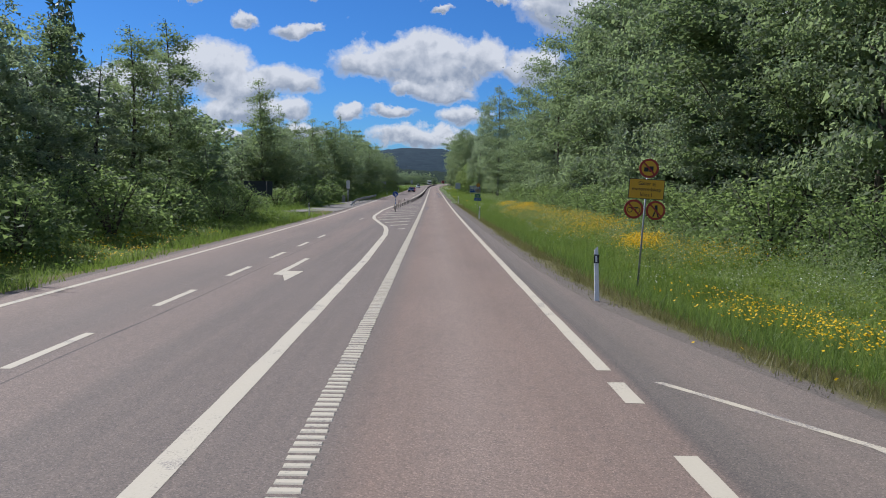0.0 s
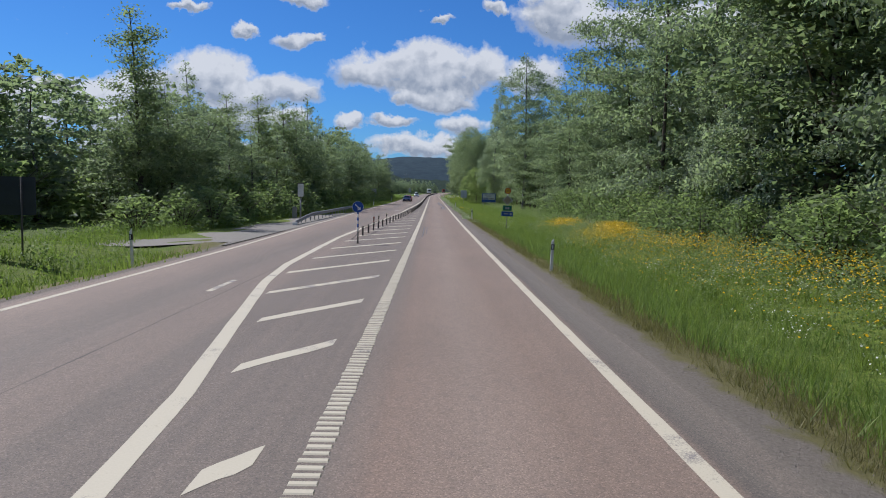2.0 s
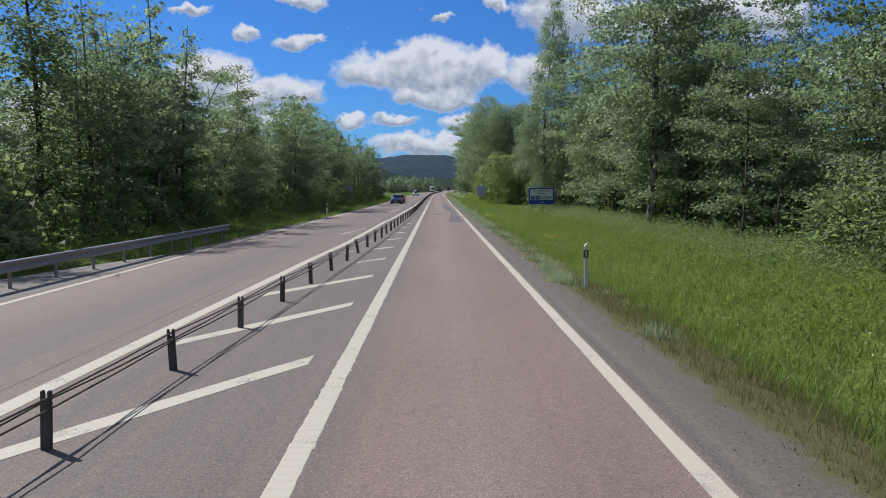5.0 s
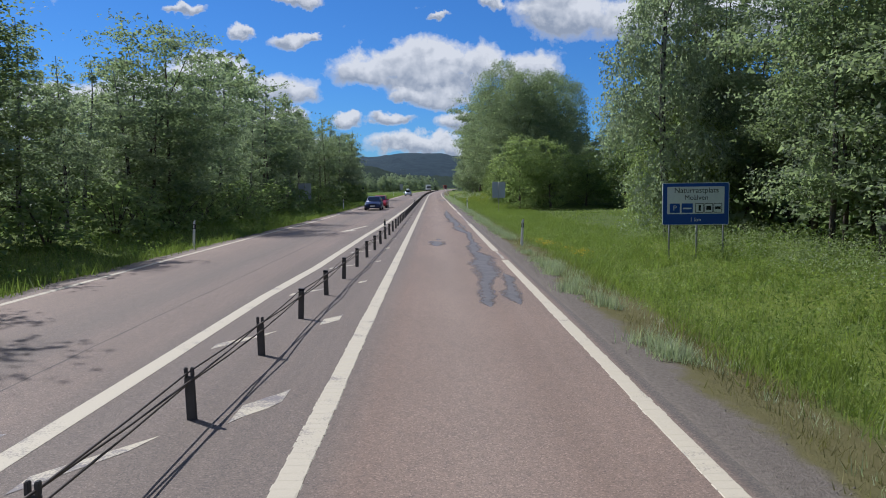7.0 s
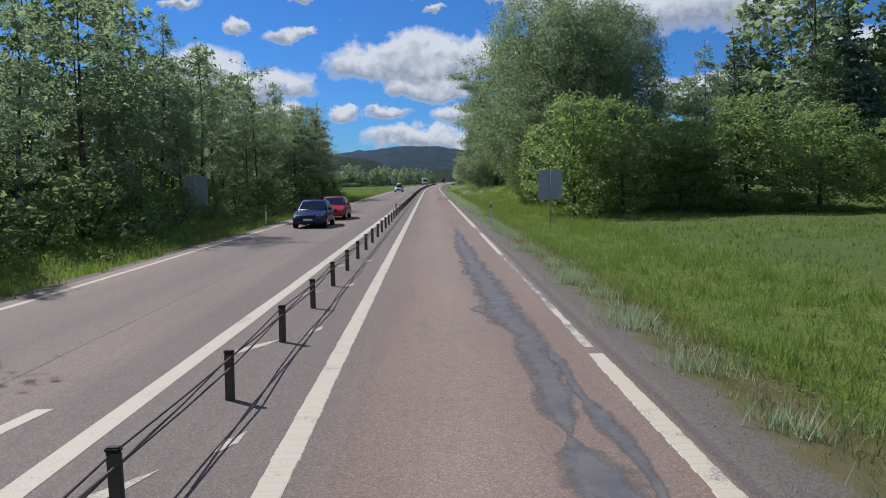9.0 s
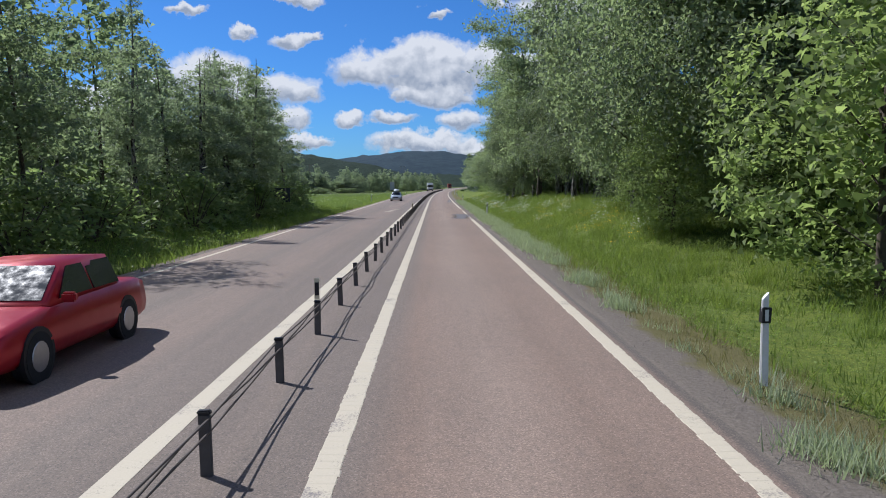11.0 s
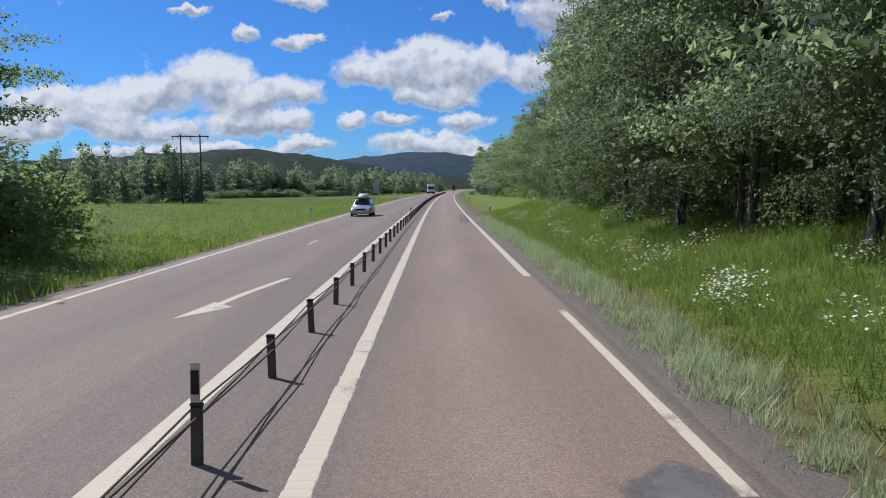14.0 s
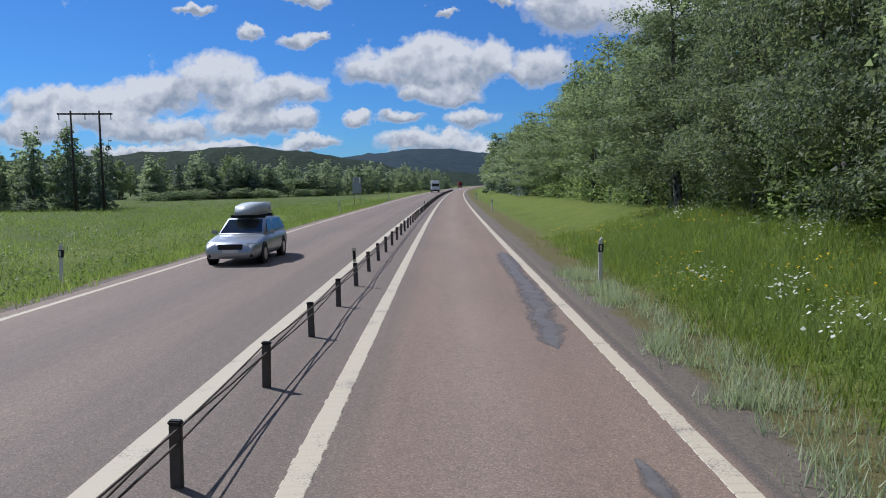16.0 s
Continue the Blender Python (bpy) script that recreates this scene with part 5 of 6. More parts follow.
# right side, first wood
RH = [(20, 16), (60, 18), (90, 17.0), (104, 15.0), (112, 14), (122, 13), (133, 12.7), (140, 9.0), (150, 9.5), (165, 12), (180, 11)]
row([(18, 16.8), (60, 16.6), (100, 16.2), (130, 15.6), (138, 15.4)], 34, 138, 3.4, ["aspen_near", "alder_near", "birch_near", "alder_near"], RH, 0.8, 1, 1.15)
row([(138, 15.6), (152, 15.2), (172, 15.0), (197, 16.0)], 139, 197, 3.5, ["aspen_near", "alder_near", "alder_near"], RH, 0.8, 5, 1.15)
row([(18, 20.0), (196, 19)], 36, 138, 3.0, ["aspen_mid", "alder_mid", "spruce_mid", "birch_mid"], [(20, 19), (90, 18), (105, 15.5), (130, 13.5), (140, 10)], 1.0, 2, 1.1)
row([(18, 21.5), (196, 20)], 140, 196, 4.2, ["birch_mid", "spruce_mid", "aspen_mid"], [(140, 9), (180, 11)], 1.5, 6)
row([(18, 14.0), (100, 13.8), (150, 13.0), (186, 13)], 36, 142, 2.7, ["shrub_near"], 2.3, 0.9, 4, 1.2)
row([(140, 17.6), (197, 18.4)], 142, 199, 2.6, ["shrub"], 3.2, 0.7, 55, 1.3)
plant("spruce_near", 16.2, 88.0, 18.0, 40, 0.85)
plant("spruce_near", 16.6, 93.5, 17.0, 130, 0.85)
plant("spruce_near", 16.0, 71.0, 18.5, 250, 0.9)
plant("tallbirch", 12.6, 158.5, 22.5, 10, 1.25)
plant("tallweep", 11.4, 190.5, 23.5, 200, 0.85)
plant("weep", 13.6, 193.0, 20.0, 120, 0.75)
plant("hedge_near", 12.2, 191.5, 7.0, 30, 0.95)
plant("hedge_near", 14.8, 196.5, 9.0, 75, 0.95)
plant("alder_near", 13.8, 178.0, 11.0, 0, 1.1)

# hedge beyond the field and the tall trees behind it
for k, (x, y, h) in enumerate([(11.6, 252, 9.8), (16, 254, 9.4), (21, 255, 7.4), (26, 254, 8.2), (31.5, 253, 7.8), (37, 252, 8.4), (42, 251, 7.8), (48, 250, 8.2), (54, 249, 8.0), (60, 248, 8.2), (66, 247, 8)]):
    plant("hedge", x, y, h, k * 63, 1.2)
for k, (x, y, h) in enumerate([(13.0, 262, 18.4), (16.6, 264, 18.6), (10.2, 266, 15.5), (18.6, 270, 15.0)]):
    plant("oak", x, y, h, k * 90, 1.0)
plant("birch", 25.5, 262, 14.5, 30, 1.0)
for k in range(15):
    plant(("aspen", "alder_mid", "birch_mid", "aspen_mid", "spruce_mid")[k % 5], 39 + 3.2 * k, 268 + (k * 7 % 9), 15 + (k * 5 % 6), None, 1.4)
for k in range(13):
    plant(("spruce", "aspen_mid")[k % 2], 37 + 4.0 * k, 282 + (k * 5 % 11), 19 + (k * 3 % 5), None, 1.4)

# right side, second wood, which hangs over the bank
row([(262, 10.2), (280, 10.6), (309, 10.4), (314, 9.6), (331, 9.9), (338, 10.8), (352, 11.4)], 300, 352, 3.3, ["weep", "weep", "alder_near"], [(262, 14), (300, 15.5), (335, 14.5), (352, 14)], 0.9, 11, 1.2)
row([(318, 11.2), (340, 11.4), (366, 13)], 312, 368, 2.6, ["shrub_near"], 2.0, 0.8, 39, 1.3)
plant("hedge_near", 9.6, 263.0, 7.0, 20, 1.0)
plant("hedge_near", 13.0, 259.5, 6.5, 60, 1.0)
row([(352, 11.4), (366, 11.6)], 354, 366, 3.8, ["weep"], 13.5, 0.6, 37, 1.2)
row([(328, 19.0), (376, 20.5)], 330, 376, 3.6, ["alder_mid"], 12, 1.2, 38, 1.3)
row([(268, 10.6), (300, 10.6)], 270, 299, 4.0, ["parkbirch", "weep"], 15.0, 1.5, 19, 1.2)
row([(266, 27.0), (300, 26.0), (340, 25)], 268, 345, 3.4, ["alder_mid", "birch_mid"], 8.5, 1.2, 56, 1.4)
row([(266, 25.0), (300, 24.0), (340, 23)], 268, 345, 2.4, ["shrub"], 2.6, 0.8, 57, 1.4)
row([(262, 42.0), (340, 46)], 268, 340, 5.5, ["birch_mid", "alder_mid", "spruce_mid"], 15, 2.0, 20, 1.3)
row([(366, 12.2), (400, 12.6), (430, 12.4)], 368, 430, 4.4, ["birch", "aspen", "alder"], [(366, 13.5), (395, 12.5), (430, 11.5)], 0.8, 18, 1.2)
row([(262, 14.8), (420, 17)], 304, 366, 4.2, ["birch", "alder"], [(262, 16), (310, 16), (350, 14), (366, 13)], 1.0, 54, 1.25)
row([(262, 15.5), (420, 17)], 366, 440, 5.0, ["birch_mid", "alder_mid", "aspen_mid"], [(262, 16), (310, 16), (350, 14), (390, 12), (430, 11.5)], 1.6, 12, 1.3)
row([(330, 20.0), (420, 20)], 336, 470, 6.0, ["spruce_mid", "birch_mid"], 13, 2.0, 13, 1.3)
plant("alder", -20.8, 321.5, 14.5, 70, 1.0)
plant("openbirch", -22.5, 324.0, 15, 20, 1.1)
row([(318, -17.0), (326, -19)], 317, 328, 2.2, ["shrub"], 2.0, 0.8, 34, 1.2)
row([(366, 12.5), (430, 12)], 372, 430, 3.6, ["shrub"], 1.6, 0.7, 14, 1.1)
row([(262, 26.0), (330, 34)], 300, 345, 6.0, ["birch_mid", "spruce_mid"], 14, 4.0, 15, 1.2)
row([(430, 11.5), (700, 14)], 432, 700, 8.0, ["birch_mid", "spruce_mid", "aspen_mid"], [(430, 11.5), (480, 13), (700, 14)], 1.5, 16, 1.4)
row([(430, 19.0), (700, 21)], 436, 700, 10.0, ["spruce_mid", "birch_mid"], 16, 3, 17, 1.5)

# left side, first wood
plant("thinbirch", -23.4, 310.8, 17.0, None, 1.1)
plant("thinbirch", -18.2, 169.5, 14.5, None, 1.1)
plant("thinbirch", -18.8, 166.0, 13.5, None, 1.1)
row([(20, -22.5), (60, -22.5), (80, -22.5), (92, -22.5)], 30, 80, 3.9, ["birch", "aspen", "birch", "alder"], [(20, 16), (60, 16.5), (80, 15), (92, 12.5)], 1.0, 21)
row([(20, -26.0), (95, -28)], 40, 82, 5.5, ["birch_mid", "aspen_mid", "spruce_mid"], [(20, 18), (75, 17), (95, 13)], 1.5, 22)
row([(20, -16.4), (72, -16.4)], 36, 78, 2.6, ["shrub_near"], 2.0, 1.6, 24, 1.3)
row([(95, -23.0), (125, -21.5), (150, -20.0), (185, -19.0)], 111, 186, 3.7, ["birch", "openbirch", "alder", "aspen"], [(95, 12.5), (113, 15), (125, 13), (152, 14.5), (186, 13)], 1.3, 25, 1.1)
row([(95, -29.0), (185, -25)], 108, 190, 5.0, ["birch_mid", "alder_mid"], [(96, 9.5), (140, 9.5), (150, 11), (186, 10.5)], 2.0, 26, 1.25)
row([(186, -18.5), (240, -17.5), (262, -17.0), (300, -17.5), (318, -18)], 188, 246, 4.2, ["birch", "openbirch", "alder", "openbirch"], [(188, 12.5), (215, 13.5), (240, 15.0)], 0.9, 28, 1.1)
row([(246, -18.0), (318, -19)], 248, 319, 4.4, ["openbirch", "openbirch", "birch", "openbirch"], [(248, 14.5), (285, 15), (318, 14.5)], 1.0, 33)
row([(186, -23.5), (318, -25.5)], 190, 320, 7.5, ["birch_mid", "alder_mid", "aspen_mid"], [(188, 8.5), (215, 10.5), (240, 14.5), (318, 15)], 1.5, 29, 1.2)
row([(186, -15.6), (318, -15.2)], 192, 314, 3.4, ["shrub"], 1.7, 0.9, 31, 1.2)
row([(84, -36.0), (112, -33)], 84, 112, 3.4, ["birch", "alder"], 7.5, 2.0, 53, 1.3)
row([(30, -36.0), (320, -33)], 34, 322, 5.0, ["alder_mid", "birch_mid", "alder_mid"], 9.0, 2.5, 51, 1.5)
row([(30, -30.0), (320, -27)], 60, 318, 3.6, ["shrub"], 2.6, 2.0, 52, 1.6)
row([(96, -17.0), (146, -16.0)], 100, 144, 3.0, ["shrub"], 1.9, 0.9, 36, 1.2)
row([(125, -18.0), (185, -16.0)], 142, 188, 3.8, ["shrub"], 1.5, 1.0, 32, 1.1)


row([(284, -16.2), (316, -16.6)], 284, 317, 6.5, ["birch"], 15.0, 0.4, 35, 1.0)


plant("alder", -22.2, 113.0, 13.0, 20, 0.95)
plant("birch", -22.6, 116.5, 12.5, 80, 1.1)
plant("alder", -22.8, 122.0, 11.0, 140, 1.0)
plant("alder", -16.6, 294.5, 14.5, 50, 0.8)
for y in (285.0, 290.0):
    plant("openbirch", -16.4, y, 15.0, y * 7, 0.85)
plant("alder", -15.4, 259.5, 14.5, 100, 0.9)
plant("openbirch", -16.0, 273.0, 16.0, 30, 1.0)
plant("birch", -15.3, 296.5, 17.0, 200, 1.0)
plant("birch", -15.8, 300.0, 16.5, 120, 0.9)
plant("alder", -16.4, 200.0, 14.0, 110, 1.0)


# left side, far edge of the meadow
def belt(x0, y0, x1, y1, step, mix, h, seed, spread=4.0, wide=1.2):
    rng = random.Random(seed)
    n = int(math.hypot(x1 - x0, y1 - y0) / step)
    for k in range(n):
        q = (k + rng.uniform(-0.3, 0.3)) / n
        plant(rng.choice(mix), x0 + (x1 - x0) * q + rng.uniform(-spread, spread), y0 + (y1 - y0) * q + rng.uniform(-spread, spread), h * rng.uniform(0.75, 1.2), None, wide)


belt(-140, 440, -42, 426, 1.7, ["spruce_far", "aspen_far", "birch_far", "spruce_far"], 13.5, 41, 2, 0.95)
belt(-150, 450, -46, 436, 2.6, ["aspen_far", "spruce_far", "birch_far"], 14, 50, 2, 1.1)
belt(-150, 436, -44, 423, 4.0, ["alder_far"], 4.5, 48, 1.5, 1.5)
belt(-62, 480, -36, 530, 4.0, ["alder_far"], 6, 49, 2, 1.9)
belt(-68, 494, -36, 545, 1.5, ["spruce_far", "birch_far", "alder_far", "birch_far"], 13, 43, 3, 1.5)
belt(-36, 535, -20, 620, 2.8, ["alder_far", "birch_far", "birch_far"], 12, 44, 3, 1.5)
belt(-20, 620, -14, 800, 8.0, ["alder_far", "birch_far", "spruce_far"], 13, 45, 3, 1.5)
belt(-60, 600, -34, 800, 9.0, ["spruce_far", "birch_far"], 15, 46, 6, 1.8)
belt(-200, 560, -60, 620, 4.5, ["spruce_far", "birch_far", "aspen_far"], 17, 47, 8, 1.6)
belt(-130, 500, -48, 520, 3.0, ["aspen_far", "spruce_far", "birch_far"], 13, 58, 4, 1.3)


# ---- vehicles ----
def paintwork(name, colour, metal=0.3):
    return plain(name, colour, 0.28, metal, 0.12, 3.0, 0.6)


def loft(bm, sections):
    """Skin over sections of (y, [(half width, z), ...]), mirrored about x 0."""
    rings = []
    for y, half in sections:
        pts = [(w, z) for w, z in half] + [(-w, z) for w, z in reversed(half)]
        rings.append([bm.verts.new((w, y, z)) for w, z in pts])
    n = len(rings[0])
    for a, b in zip(rings, rings[1:]):
        for k in range(n):
            bm.faces.new((a[k], a[(k + 1) % n], b[(k + 1) % n], b[k]))
    bm.faces.new(rings[0])
    bm.faces.new(list(reversed(rings[-1])))
    bmesh.ops.recalc_face_normals(bm, faces=bm.faces[:])
    return bm


def quad(bm, pts, push):
    """A pane through four points, pushed outwards a little, with thickness."""
    pts = [Vector(p) for p in pts]
    nrm = (pts[1] - pts[0]).cross(pts[3] - pts[0]).normalized()
    if nrm.dot(sum(pts, Vector()) / 4 - Vector((0, 0.3, 1.0))) < 0:
        nrm = -nrm
    a = [bm.verts.new(p + nrm * push) for p in pts]
    b = [bm.verts.new(p - nrm * 0.01) for p in pts]
    bm.faces.new(a)
    for k in range(4):
        bm.faces.new((a[k], a[(k + 1) % 4], b[(k + 1) % 4], b[k]))
    bmesh.ops.recalc_face_normals(bm, faces=bm.faces[:])
    return bm


def wheel(car, x, y, r=0.33):
    bm = bmesh.new()
    s = 1 if x > 0 else -1
    rod(bm, (x - 0.11, y, r), (x + 0.11, y, r), r, None, 20)
    t = part("tyre", bm, TYRE, car)
    bm = bmesh.new()
    rod(bm, (x + s * 0.09, y, r), (x + s * 0.118, y, r), r * 0.66, r * 0.6, 16)
    part("rim", bm, RIM, t)


def car(x, y, label, paint, estate=True, box_mat=None, turn=0.0):
    """A passenger car that faces back along the road."""
    ob = thing("car", Matrix.Translation(at(x, y, 0)) @ pose(0, 0, 0, 0, 0, turn), label, "car", "oncoming cars")
    bm = bmesh.new()

    def sec(yy, w, top, low=0.24):
        return (yy, [(w * 0.86, low), (w * 0.97, low + 0.1), (w, 0.5), (w * 0.985, 0.66), (w * 0.93, top - 0.04), (w * 0.8, top)])
    loft(bm, [sec(-2.33, 0.66, 0.62, 0.3), sec(-2.25, 0.80, 0.70, 0.24), sec(-2.0, 0.87, 0.78), sec(-1.5, 0.9, 0.86), sec(-1.0, 0.91, 0.93), sec(0.0, 0.91, 0.96), sec(1.2, 0.91, 0.97), sec(1.9, 0.89, 0.96), sec(2.25, 0.84, 0.9), sec(2.33, 0.74, 0.8, 0.3)])
    part("body", bm, paint, ob, "", True)
    rear = 2.1 if estate else 1.45
    bm = bmesh.new()
    base = [(0.80, -1.02), (0.82, 0.2), (0.80, rear + 0.12)]
    loft(bm, [(-1.05, [(0.70, 0.90), (0.72, 0.93)]), (-0.98, [(0.82, 0.90), (0.74, 0.97)]), (-0.25, [(0.83, 0.90), (0.62, 1.42)]), (0.5, [(0.83, 0.90), (0.63, 1.47)]), (rear - 0.25, [(0.82, 0.90), (0.61, 1.43)]), (rear + 0.15, [(0.78, 0.88), (0.62, 0.97)])])
    part("cabin", bm, paint, ob, "", True)
    bm = bmesh.new()
    quad(bm, [(-0.69, -0.96, 0.985), (0.69, -0.96, 0.985), (0.57, -0.3, 1.39), (-0.57, -0.3, 1.39)], 0.012)
    part("windscreen", bm, GLASS, ob, "dark glass")
    for s in (-1, 1):
        for a, b in ((-0.72, 0.28), (0.34, 1.2), (1.25, rear - 0.1)):
            if b - a < 0.15:
                continue
            bm = bmesh.new()
            at_top = -0.18 if a < -0.5 else a
            quad(bm, [(s * 0.81, a, 0.98), (s * 0.81, b, 0.98), (s * 0.645, min(b, rear - 0.28), 1.38), (s * 0.645, at_top, 1.38)], 0.012)
            part("side_window", bm, GLASS, ob)
        bm = bmesh.new()
        box(bm, 0.2, 0.12, 0.14, Matrix.Translation((s * 0.96, -0.72, 0.93)), 0.03)
        part("mirror", bm, paint, ob)
        bm = bmesh.new()
        box(bm, 0.34, 0.1, 0.13, Matrix.Translation((s * 0.62, -2.17, 0.6)) @ pose(0, 0, 0, 0, 0, s * 22), 0.03)
        part("headlight", bm, LAMP_CLEAR, ob)
        for yy in (-1.45, 1.32):
            wheel(ob, s * 0.80, yy)
            bm = bmesh.new()
            rod(bm, (s * 0.84, yy, 0.34), (s * 0.905, yy, 0.34), 0.385, None, 20)
            part("wheel_arch", bm, BLACK, ob)
    bm = bmesh.new()
    box(bm, 0.84, 0.07, 0.2, Matrix.Translation((0, -2.30, 0.5)), 0.03)
    part("grille", bm, BLACK, ob)
    bm = bmesh.new()
    box(bm, 1.42, 0.1, 0.17, Matrix.Translation((0, -2.27, 0.27)), 0.03)
    part("air_intake", bm, BLACK, ob)
    bm = bmesh.new()
    box(bm, 0.5, 0.02, 0.11, Matrix.Translation((0, -2.35, 0.42)), 0.004)
    part("number_plate", bm, WHITE, ob, "blank white number plate")
    if box_mat:
        bm = bmesh.new()
        loft(bm, [(-0.55, [(0.30, 1.58), (0.30, 1.66)]), (-0.3, [(0.40, 1.54), (0.36, 1.84)]), (0.7, [(0.42, 1.54), (0.39, 1.93)]), (1.7, [(0.42, 1.54), (0.38, 1.95)]), (1.85, [(0.34, 1.58), (0.33, 1.85)])])
        part("roof_box", bm, box_mat, ob, "light grey roof box", True)
        for yy in (0.0, 1.1):
            bm = bmesh.new()
            box(bm, 1.2, 0.05, 0.12, Matrix.Translation((0, yy, 1.43)), 0.01)
            part("roof_bar", bm, BLACK, ob)
    return ob


car(-6.65, 356.2, "silver estate car with a grey roof box", paintwork("silver paint", (0.42, 0.45, 0.48), 0.6), True, plain("grey roof box shell", (0.42, 0.46, 0.46), 0.4))
car(-6.3, 235.8, "dark blue hatchback car", paintwork("dark blue paint", (0.01, 0.022, 0.075)), False)
car(-6.2, 243.9, "bright red hatchback car", paintwork("red paint", (0.38, 0.012, 0.02)), False)


def truck(x, y, label, cab_paint, load_paint, length=9.0):
    ob = thing("truck", Matrix.Translation(at(x, y, 0)) @ pose(0, 0, 0, 0, 0, 2), label, "truck", "far trucks")
    bm = bmesh.new()
    box(bm, 2.45, 2.1, 2.5, Matrix.Translation((0, 0, 0.5)), 0.14)
    cab = part("cab", bm, cab_paint, ob)
    bm = bmesh.new()
    box(bm, 2.1, 0.06, 0.85, Matrix.Translation((0, -1.05, 1.85)), 0.02)
    part("windscreen", bm, GLASS, cab)
    bm = bmesh.new()
    box(bm, 2.46, 0.2, 0.5, Matrix.Translation((0, -1.05, 0.4)), 0.05)
    part("bumper", bm, BLACK, cab)
    for s in (-1, 1):
        bm = bmesh.new()
        box(bm, 0.4, 0.08, 0.2, Matrix.Translation((s * 0.9, -1.13, 0.75)), 0.02)
        part("headlight", bm, LAMP_CLEAR, cab)
        bm = bmesh.new()
        box(bm, 0.2, 0.2, 0.6, Matrix.Translation((s * 1.4, -1.0, 1.9)), 0.04)
        part("mirror", bm, BLACK, cab)
        for yy in (-0.1, 3.0, length - 1.2, length):
            bm = bmesh.new()
            rod(bm, (s * 0.95, yy, 0.5), (s * 1.22, yy, 0.5), 0.5, None, 16)
            part("wheel", bm, TYRE, ob)
    bm = bmesh.new()
    box(bm, 2.5, length, 2.75, Matrix.Translation((0, 1.4 + length / 2, 0.95)), 0.05)
    part("cargo_box", bm, load_paint, ob)
    bm = bmesh.new()
    box(bm, 1.2, length + 1.5, 0.4, Matrix.Translation((0, 0.8 + length / 2, 0.55)), 0.03)
    part("chassis", bm, BLACK, ob)


truck(-6.2, 555.0, "white box truck far down the road", paintwork("white truck paint", (0.6, 0.62, 0.64), 0.0), WHITE)
truck(-6.4, 800.0, "dark red truck far down the road", paintwork("dark red truck paint", (0.2, 0.02, 0.02), 0.0), SIGN_RED, 8.0)


# ---- distance ----
def hill(name, y, profile, base, depth, mat, label, seed):
    """A wooded ridge across the view; profile gives (x, height)."""
    xs = np.linspace(profile[0][0], profile[-1][0], 260)
    v, f = [], []
    rows = 14
    for j in range(rows):
        q = j / (rows - 1)
        for x in xs:
            h = lerp(profile, x) * math.sin(min(1.0, q * 1.0) * math.pi / 2)
            h += (noise.noise(Vector((x * 0.004, q * 3, seed))) * 0.08 * h) + abs(noise.noise(Vector((x * 0.06, q * 40, seed)))) * 11 + abs(noise.noise(Vector((x * 0.15, q * 90, seed)))) * 4
            v.append((x, y + depth * q + 14 * noise.noise(Vector((x * 0.01, q * 4, seed + 3))), base + h))
    n = len(xs)
    for j in range(rows - 1):
        for i in range(n - 1):
            a = j * n + i
            f.append((a, a + 1, a + n + 1, a + n))
    tagged(new(name, raw_mesh(name, v, f, mat, True)), label, "hill", kind="structure")


# the far hill's forest is coloured blue in place of haze
HAZE_BLUE = forest_mat("far wooded hill in painted haze", (0.018, 0.034, 0.047), (0.036, 0.056, 0.066), 0.03)
NEAR_GREEN = forest_mat("wooded slope", (0.008, 0.018, 0.012), (0.034, 0.052, 0.03), 0.13)
hill("far_hill", 2600, [(-3200, 60), (-2000, 110), (-1200, 105), (-700, 130), (-420, 120), (-150, 158), (60, 150), (330, 124), (600, 110), (1400, 130), (3200, 70)], -10, 900, HAZE_BLUE, "dark wooded hill tinted blue for haze on the horizon", 1)
hill("near_ridge", 1250, [(-1900, 40), (-1000, 45), (-560, 62), (-330, 78), (-200, 62), (-60, 30), (90, 22), (300, 30), (900, 45), (1900, 40)], -6, 420, NEAR_GREEN, "green wooded ridge beyond the meadow", 2)


# ---- grass and flowers ----
def blades(name, n, where, h, w, mat, seed, label, lean=0.35):
    """Loose grass: one narrow blade per triangle. where gives arrays of x and y."""
    rng = np.random.default_rng(seed)
    x, y = where(rng, n)
    hgt = h[0] + (h[1] - h[0]) * rng.uniform(0, 1, n) ** 1.5
    z = np.array([turf(a, b) + rise(b) for a, b in zip(x, y)]) - 0.03
    x = x + np.array([bow(b) for b in y])
    a = rng.uniform(0, 6.283, n)
    wd = rng.uniform(*w, n)
    c = np.stack([x, y, z], 1)
    s = np.stack([np.cos(a) * wd, np.sin(a) * wd, 0 * a], 1)
    t = np.stack([rng.normal(size=n) * lean * hgt, rng.normal(size=n) * lean * hgt, hgt], 1)
    v = np.stack([c - s, c + s, c + t], 1).reshape(-1, 3)
    i = np.arange(n)
    me = raw_mesh(name, v, np.stack([3 * i, 3 * i + 1, 3 * i + 2], 1), mat)
    tagged(new(name, me), label, "grass", kind="stuff")


